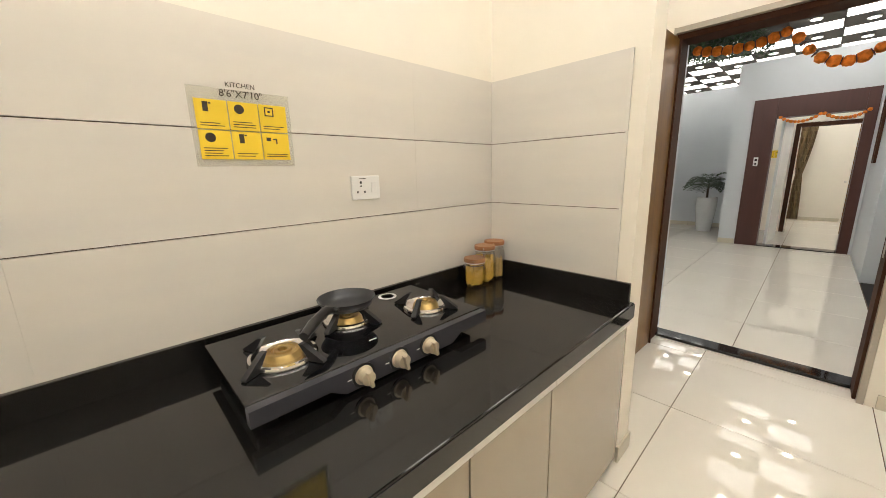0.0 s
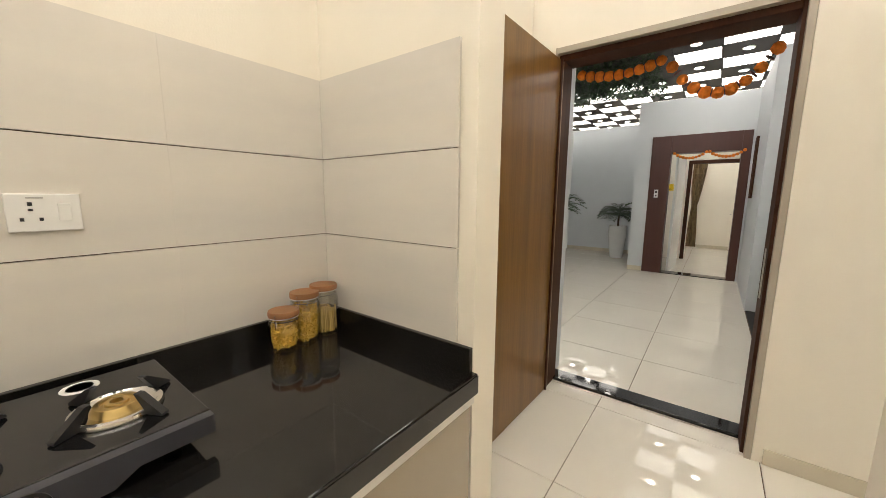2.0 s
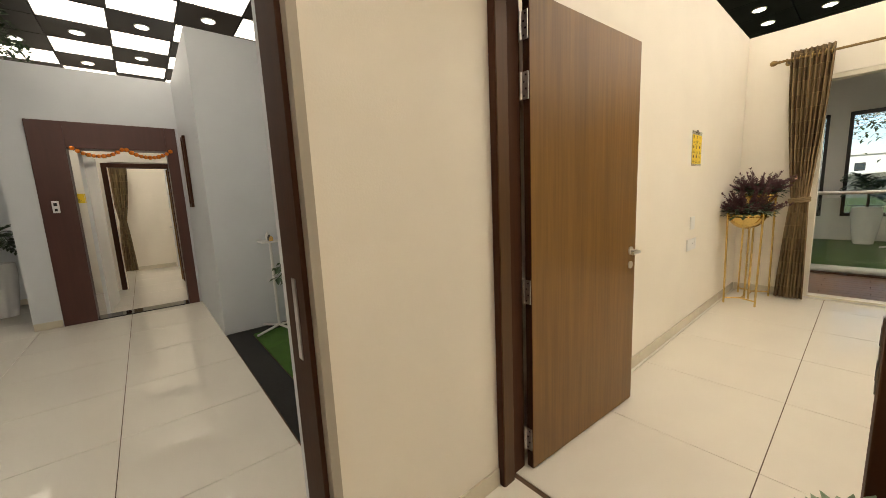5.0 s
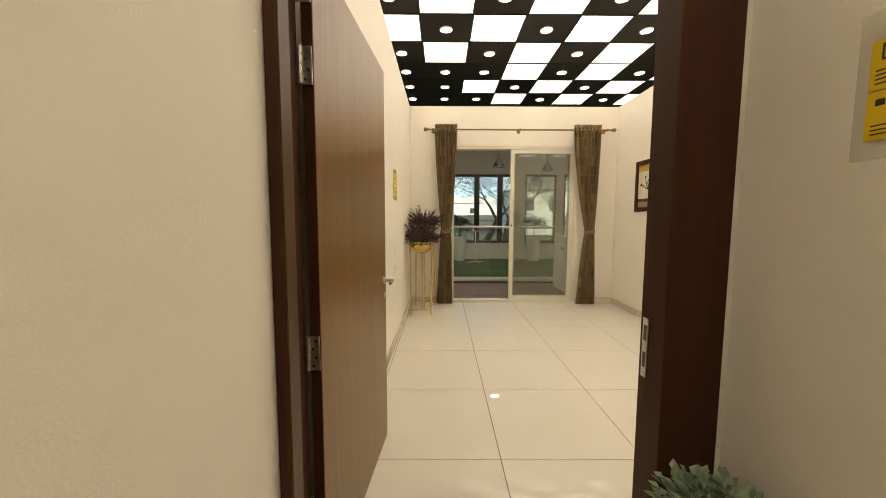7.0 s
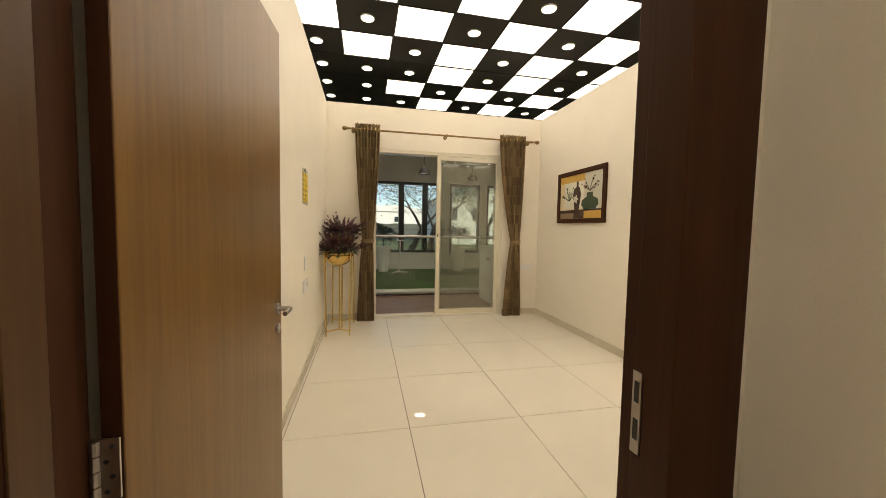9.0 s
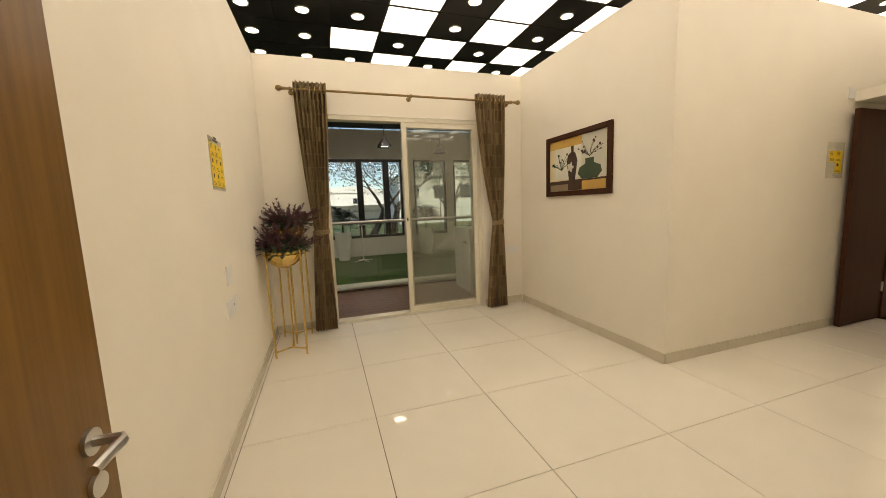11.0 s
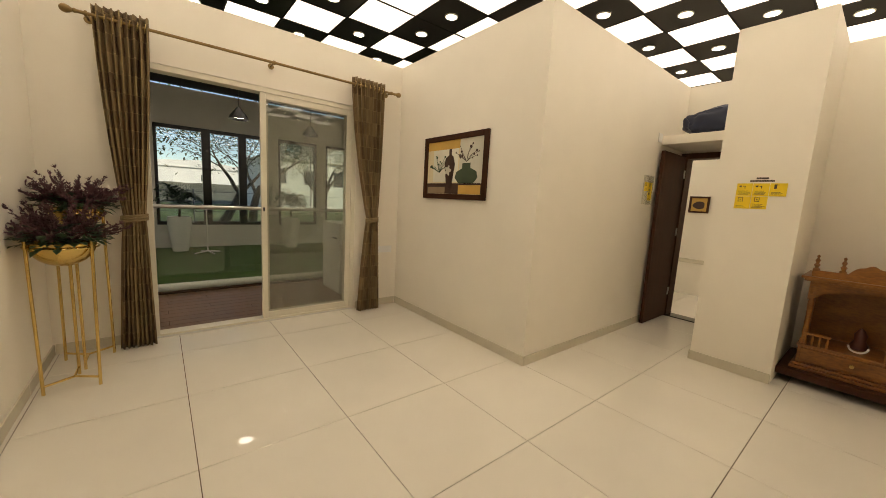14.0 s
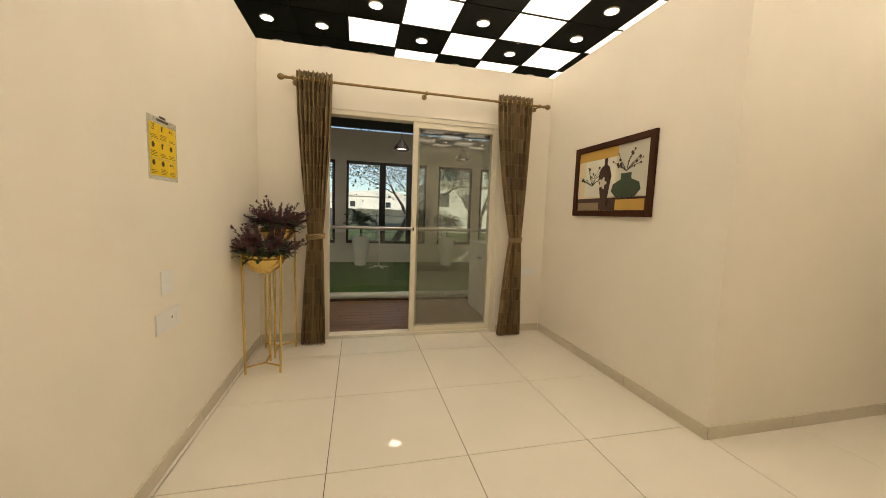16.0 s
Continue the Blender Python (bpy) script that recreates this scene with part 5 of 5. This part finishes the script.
# ---- passage: loft, bag, bedroom pictures ----
solid("loft_slab", B((5.42, 6.08, 1.582, 2.36, 2.20, 2.30), bevel=0.003), WALL, "white loft shelf over the passage door", "shelf")
bm = bmesh.new()
bmesh.ops.create_icosphere(bm, subdivisions=4, radius=1.0)
for v in bm.verts:
    n = noise.noise(v.co * 1.7) * 0.22 + noise.noise(v.co * 3.6) * 0.22
    p = v.co * (1 + n)
    q = Vector((math.copysign(abs(p.x) ** 0.7, p.x), math.copysign(abs(p.y) ** 0.6, p.y), math.copysign(abs(p.z) ** 0.7, p.z)))
    v.co = Vector((5.64 + q.x * 0.18, 1.93 + q.y * 0.27, max(2.302, 2.44 + q.z * 0.15 - 0.1 * q.y * q.z * 0.3)))
solid("blue_cloth", bm, BLUE, "navy blue cloth bundle lying on the loft", "bundle", kind="", smooth=True)
for y, z, w in ((2.60, 1.56, 0.145),):
    p = thing("framed_picture", "small yellow picture with a dark shape, dark frame", "picture", (7.9, y, z))
    part("frame", B((7.87, 7.898, y - w, y - w + 0.03, z - 0.14, z + 0.14), (7.87, 7.898, y + w - 0.03, y + w, z - 0.14, z + 0.14), (7.87, 7.898, y - w + 0.03, y + w - 0.03, z + 0.11, z + 0.14), (7.87, 7.898, y - w + 0.03, y + w - 0.03, z - 0.14, z - 0.11)), DARKWOOD, p)
    part("print", B((7.888, 7.894, y - w + 0.02, y + w - 0.02, z - 0.12, z + 0.12)), OCHRE, p)
    part("dark_shape", prism(bmesh.new(), [(y + 0.085 * math.cos(a) * (1 + 0.12 * math.cos(3 * a)), z - 0.01 + 0.065 * math.sin(a)) for a in [6.283 * q / 20 for q in range(20)]], "x", 7.883, 7.8879), VBROWN, p)


# ---- garlands ----
def garland(name, x, ya, yb, z, drops, r, n, label, beads=True):
    g = thing(name, label, "garland", (x, (ya + yb) / 2, z))
    blob = bmesh.new()
    bmesh.ops.create_icosphere(blob, subdivisions=3, radius=1.0)
    for v in blob.verts:
        c0 = v.co.copy()
        v.co *= 1 + 0.16 * noise.noise(c0 * 4.5) + 0.10 * noise.noise(c0 * 11)
    fl = done("flower", blob, ORANGE)
    rg = lathe(bmesh.new(), [(0.5, -0.12), (0.85, -0.05), (0.85, 0.05), (0.5, 0.12)], seg=12)
    bead = done("bead", rg, MAROON)
    spans = len(drops)
    path = []
    for s_, drop in enumerate(drops):
        a, b = ya + (yb - ya) * s_ / spans, ya + (yb - ya) * (s_ + 1) / spans
        for i in range(n):
            f = (i + 0.5) / n
            path.append((a + (b - a) * f, z - drop * (1 - (2 * f - 1) ** 2) ** 0.9))
    rng = random.Random(n)
    for i, (y, zz) in enumerate(path):
        ob = new("flower", fl)
        ob.parent = g
        k = r * rng.uniform(0.9, 1.1)
        ob.matrix_parent_inverse = g.matrix_basis.inverted()
        ob.matrix_basis = Matrix.LocRotScale((x, y, zz), Euler((rng.uniform(0, 6), rng.uniform(0, 6), 0)), (k, k, k))
        if beads and i + 1 < len(path) and (i + 1) % n:
            y2, z2 = path[i + 1]
            ob = new("bead", bead)
            ob.parent = g
            ob.matrix_parent_inverse = g.matrix_basis.inverted()
            ob.matrix_basis = Matrix.LocRotScale((x, (y + y2) / 2, (zz + z2) / 2), Vector((0, y2 - y, z2 - zz)).to_track_quat("Z", "Y"), (r * 0.9, r * 0.9, r * 0.9))
    part("string", tube(bmesh.new(), [(x, y, zz) for y, zz in path], 0.002, 5), MAROON, g)


garland("garland", -0.115, -2.0, -0.965, 2.175, (0.05, 0.24), 0.031, 9, "orange marigold garland strung across the main door")
garland("garland", -4.91, -1.83, -0.86, 2.12, (0.11, 0.11), 0.024, 11, "orange marigold garland over the facing door")

# ---- foyer ----
mt = solid("turf_strip", B((-2.85, -0.4, -0.55, 1.4, 0.0, 0.014)), TURF, "green artificial turf with a black border", "turf", kind="")
part("border", B((-3.04, -0.27, -0.76, -0.56, 0.0, 0.010), (-3.04, -2.86, -0.555, 1.4, 0.0, 0.010)), MATBLACK, mt, "black mat border")
std = thing("white_stand", "thin white display stand on a cross foot", "stand", (-2.82, -0.30, 0.014))
part("pole", rod(bmesh.new(), (-2.82, -0.30, 0.06), (-2.82, -0.30, 0.95), 0.014), WHITEP, std)
for a in (0.4, 1.97, 3.54, 5.11):
    part("foot", rod(bmesh.new(), (-2.82, -0.30, 0.06), (-2.82 + 0.26 * math.cos(a), -0.30 + 0.26 * math.sin(a), 0.025), 0.012), WHITEP, std)
part("tray", B((-2.93, -2.71, -0.40, -0.20, 0.95, 0.965), bevel=0.003), WHITEP, std)
for dx, hh, cm in ((-0.07, 0.09, WHITEP), (0.0, 0.06, BLACK), (0.06, 0.05, OCHRE)):
    part("bottle", lathe(bmesh.new(), [(0.0, 0.0), (0.02, 0.0), (0.02, hh * 0.7), (0.009, hh * 0.8), (0.009, hh), (0.0, hh)], (-2.82 + dx, -0.30, 0.966), 14), cm, std, "", True)
std2 = copy_thing(std, Matrix.Translation((1.45, 9.6, 0.002)))
fr = thing("wall_hanging", "narrow dark framed mirror hung on the foyer wall", "mirror", (-4.28, -0.775, 1.35))
part("frame", B((-4.40, -4.16, -0.80, -0.772, 1.35, 1.39), (-4.40, -4.16, -0.80, -0.772, 2.16, 2.20), (-4.40, -4.36, -0.80, -0.772, 1.39, 2.16), (-4.20, -4.16, -0.80, -0.772, 1.39, 2.16), bevel=0.004), DARKWOOD, fr)
part("mirror", B((-4.36, -4.20, -0.785, -0.78, 1.39, 2.16)), CHROME, fr)
# ivy hung under the dark foyer ceiling
rng = random.Random(77)
bm = bmesh.new()
for k in range(9000):
    x = rng.uniform(-6.3, -2.4)
    y = rng.uniform(-4.15, -1.95 - 0.25 * abs(noise.noise(Vector((x * 1.5, 0, 0)))))
    d = rnd_dir(rng, (-0.9, 0.3))
    leaf_blade(bm, (x, y, CZ - rng.uniform(0.0, 0.32) * (0.4 + 0.6 * abs(noise.noise(Vector((x * 2, y * 2, 0))))) - 0.005), d, (0, 0, 1), rng.uniform(0.05, 0.10), rng.uniform(0.03, 0.05))
tagged(new("ceiling_ivy", done("ceiling_ivy", bm, LEAF)), "dark green hanging ivy below the foyer ceiling", "ivy", kind="stuff")

# ---- outdoors ----
solid("ground", B((-400, 400, YW + 0.25, 600, -0.6, -0.3)), GRASS, "grassy ground outside reaching the distance", "ground")
bm = bmesh.new()
nx, ny = 90, 24
gv = [[None] * (ny + 1) for _ in range(nx + 1)]
for i in range(nx + 1):
    for j in range(ny + 1):
        x, y = -120 + 240 * i / nx, 45 + 75 * j / ny
        f = j / ny
        h = -0.35 + 3.4 * min(1.0, f * 1.5) ** 1.3 * (0.75 + 0.5 * noise.noise(Vector((x * 0.03, y * 0.03, 0)))) + 0.7 * noise.noise(Vector((x * 0.2, y * 0.2, 3))) * f
        gv[i][j] = bm.verts.new((x, y, h))
for i in range(nx):
    for j in range(ny):
        bm.faces.new((gv[i][j], gv[i + 1][j], gv[i + 1][j + 1], gv[i][j + 1]))
solid("hillside", bm, HILL, "dry scrub hillside behind the garden", "hill", smooth=True)


def tree(cx, cy, seed, h, label, lean=0.0):
    t = thing("tree", label, "tree", (cx, cy, -0.35))
    rng = random.Random(seed)
    wood, tips = bmesh.new(), []
    def grow(p, d, L, r, lvl):
        pts, rs = [p], [r]
        for q in range(5):
            d = (d + rnd_dir(rng, (-0.3, 0.6)) * 0.16).normalized()
            p = p + d * L / 5
            pts.append(p)
            rs.append(r * (1 - 0.1 * (q + 1)))
            if lvl >= 2:
                tips.append(p)
        tube(wood, pts, rs, 8 if lvl < 2 else 5)
        if lvl < 4:
            for q in range(3 if lvl < 2 else 2):
                nd = (d * 0.8 + rnd_dir(rng, (-0.1, 0.6)) * 0.85).normalized()
                grow(pts[-1 - (q % 2)], nd, L * rng.uniform(0.62, 0.85), rs[-1] * 0.68, lvl + 1)
    grow(Vector((cx, cy, -0.4)), Vector((lean, 0, 1)).normalized(), h * 0.36, 0.19, 0)
    part("trunk", wood, BARK, t, "dark grey-brown trunk and limbs", True)
    lv = bmesh.new()
    for p in tips:
        for q in range(9):
            o = Vector((rng.gauss(0, 0.32), rng.gauss(0, 0.32), rng.gauss(0, 0.25)))
            leaf_blade(lv, p + o, rnd_dir(rng, (-0.8, 0.6)), (0, 0, 1), rng.uniform(0.10, 0.17), rng.uniform(0.05, 0.08))
    part("crown", lv, LEAF, t, "sparse dark green leaves")


tree(2.0, 14.2, 2, 5.2, "leaning broad tree with sparse dark leaves outside", 0.25)
tree(3.3, 15.0, 5, 5.6, "forked tree with bare limbs outside the window", 0.1)
tree(-1.4, 16.0, 7, 5.4, "leafy tree standing beyond the hall window", -0.1)
tree(6.5, 16.5, 9, 5.0, "small leafy tree beside the white house", 0.0)
for hx, hy, hw, hd, hh in ((13, 34, 11, 8, 4.2), (4, 90, 34, 8, 5.2)):
    hs = thing("house", "white rendered building with a low pitched roof", "house", (hx, hy, -0.3), "distant white buildings")
    part("wall", B((hx - hw / 2, hx + hw / 2, hy, hy + hd, -0.4, hh)), CONC, hs)
    part("roof", prism(bmesh.new(), [(hx - hw / 2 - 0.4, hh), (hx + hw / 2 + 0.4, hh), (hx + hw * 0.1, hh + 1.6)], "y", hy - 0.4, hy + hd + 0.4), CONC, hs)
    for q in range(4):
        wx = hx - hw / 2 + hw * (q + 0.5) / 4
        part("window", B((wx - 0.6, wx + 0.6, hy - 0.05, hy + 0.02, hh * 0.5, hh * 0.5 + 1.3)), DARKGLASS, hs)
for lx, ly in ((-0.6, 24), (9.0, 26)):
    lm = thing("street_lamp", "grey steel street lamp with a flat head", "street lamp", (lx, ly, -0.3), "garden street lamps")
    part("pole", rod(bmesh.new(), (lx, ly, -0.35), (lx, ly, 4.4), 0.05, 0.035), HOBGREY, lm)
    part("head", B((lx - 0.1, lx + 0.8, ly - 0.12, ly + 0.12, 4.38, 4.46), bevel=0.01), HOBGREY, lm)
fn = thing("fence", "thin dark wire fence at the garden edge", "fence", (2, 22, -0.3))
for q in range(15):
    part("post", rod(bmesh.new(), (-12 + q * 2, 22, -0.35), (-12 + q * 2, 22, 1.3), 0.03), HOBGREY, fn)
for z in (0.2, 0.7, 1.2):
    part("wire", rod(bmesh.new(), (-12, 22, z), (16, 22, z), 0.012), HOBGREY, fn)

# ---- the entrance block (kitchen, lobby, foyer) is set out on its own datum ----
ENTRANCE = Matrix.Translation((-0.155, 0.145, 0))
SHARED = ("floor", "ceiling", "downlight", "wall_outer", "wall_lobby_end", "door_1", "camera", "sun")
bpy.context.view_layer.update()
for ob in list(scene.objects):
    if ob.parent or ob.name.split(".")[0] == "floor" or (ob.name.startswith(SHARED) and not ob.name.startswith("floor_")):
        continue
    family = [q for q in (ob, *ob.children) if q.type == "MESH"]
    box_pts = [q.matrix_world @ Vector(v) for q in family for v in q.bound_box]
    if not box_pts:
        continue
    mx = (min(p.x for p in box_pts) + max(p.x for p in box_pts)) / 2
    my = (min(p.y for p in box_pts) + max(p.y for p in box_pts)) / 2
    if my < 0.0 or (mx < -0.15 and my < 1.65):
        ob.matrix_basis = ENTRANCE @ ob.matrix_basis

# ---- floor tiles ----
fl_ob = bpy.data.objects["floor"]
GX, GY, JT = 0.787, 0.805, 0.004


def tiles(x0, x1, y0, y1, fx, fy):
    """Square tiles on a grid through (fx, fy), cut at the edges of the stretch."""
    whole = None
    for i in range(math.floor((x0 - fx) / GX), math.ceil((x1 - fx) / GX)):
        for j in range(math.floor((y0 - fy) / GY), math.ceil((y1 - fy) / GY)):
            a, b = max(x0, fx + i * GX), min(x1, fx + (i + 1) * GX)
            c, d = max(y0, fy + j * GY), min(y1, fy + (j + 1) * GY)
            if b - a < 0.03 or d - c < 0.03:
                continue
            full = b - a > GX - 0.001 and d - c > GY - 0.001
            me = whole if full else None
            if me is None:
                w, h = (b - a - JT) / 2, (d - c - JT) / 2
                me = done("tile", B((-w, w, -h, h, -0.006, 0.0), bevel=0.0012), TILE)
                whole = me if full else whole
            ob = new("tile", me)
            ob.parent = fl_ob
            ob.location = ((a + b) / 2, (c + d) / 2, 0)


tiles(-0.05, 7.9, 0.06, 4.57, 1.56, 0.89)
tiles(-0.16, 4.05, -2.36, 0.06, 1.56, 0.89)
tiles(-9.56, -0.16, -4.06, -0.62, -0.165, -1.395)
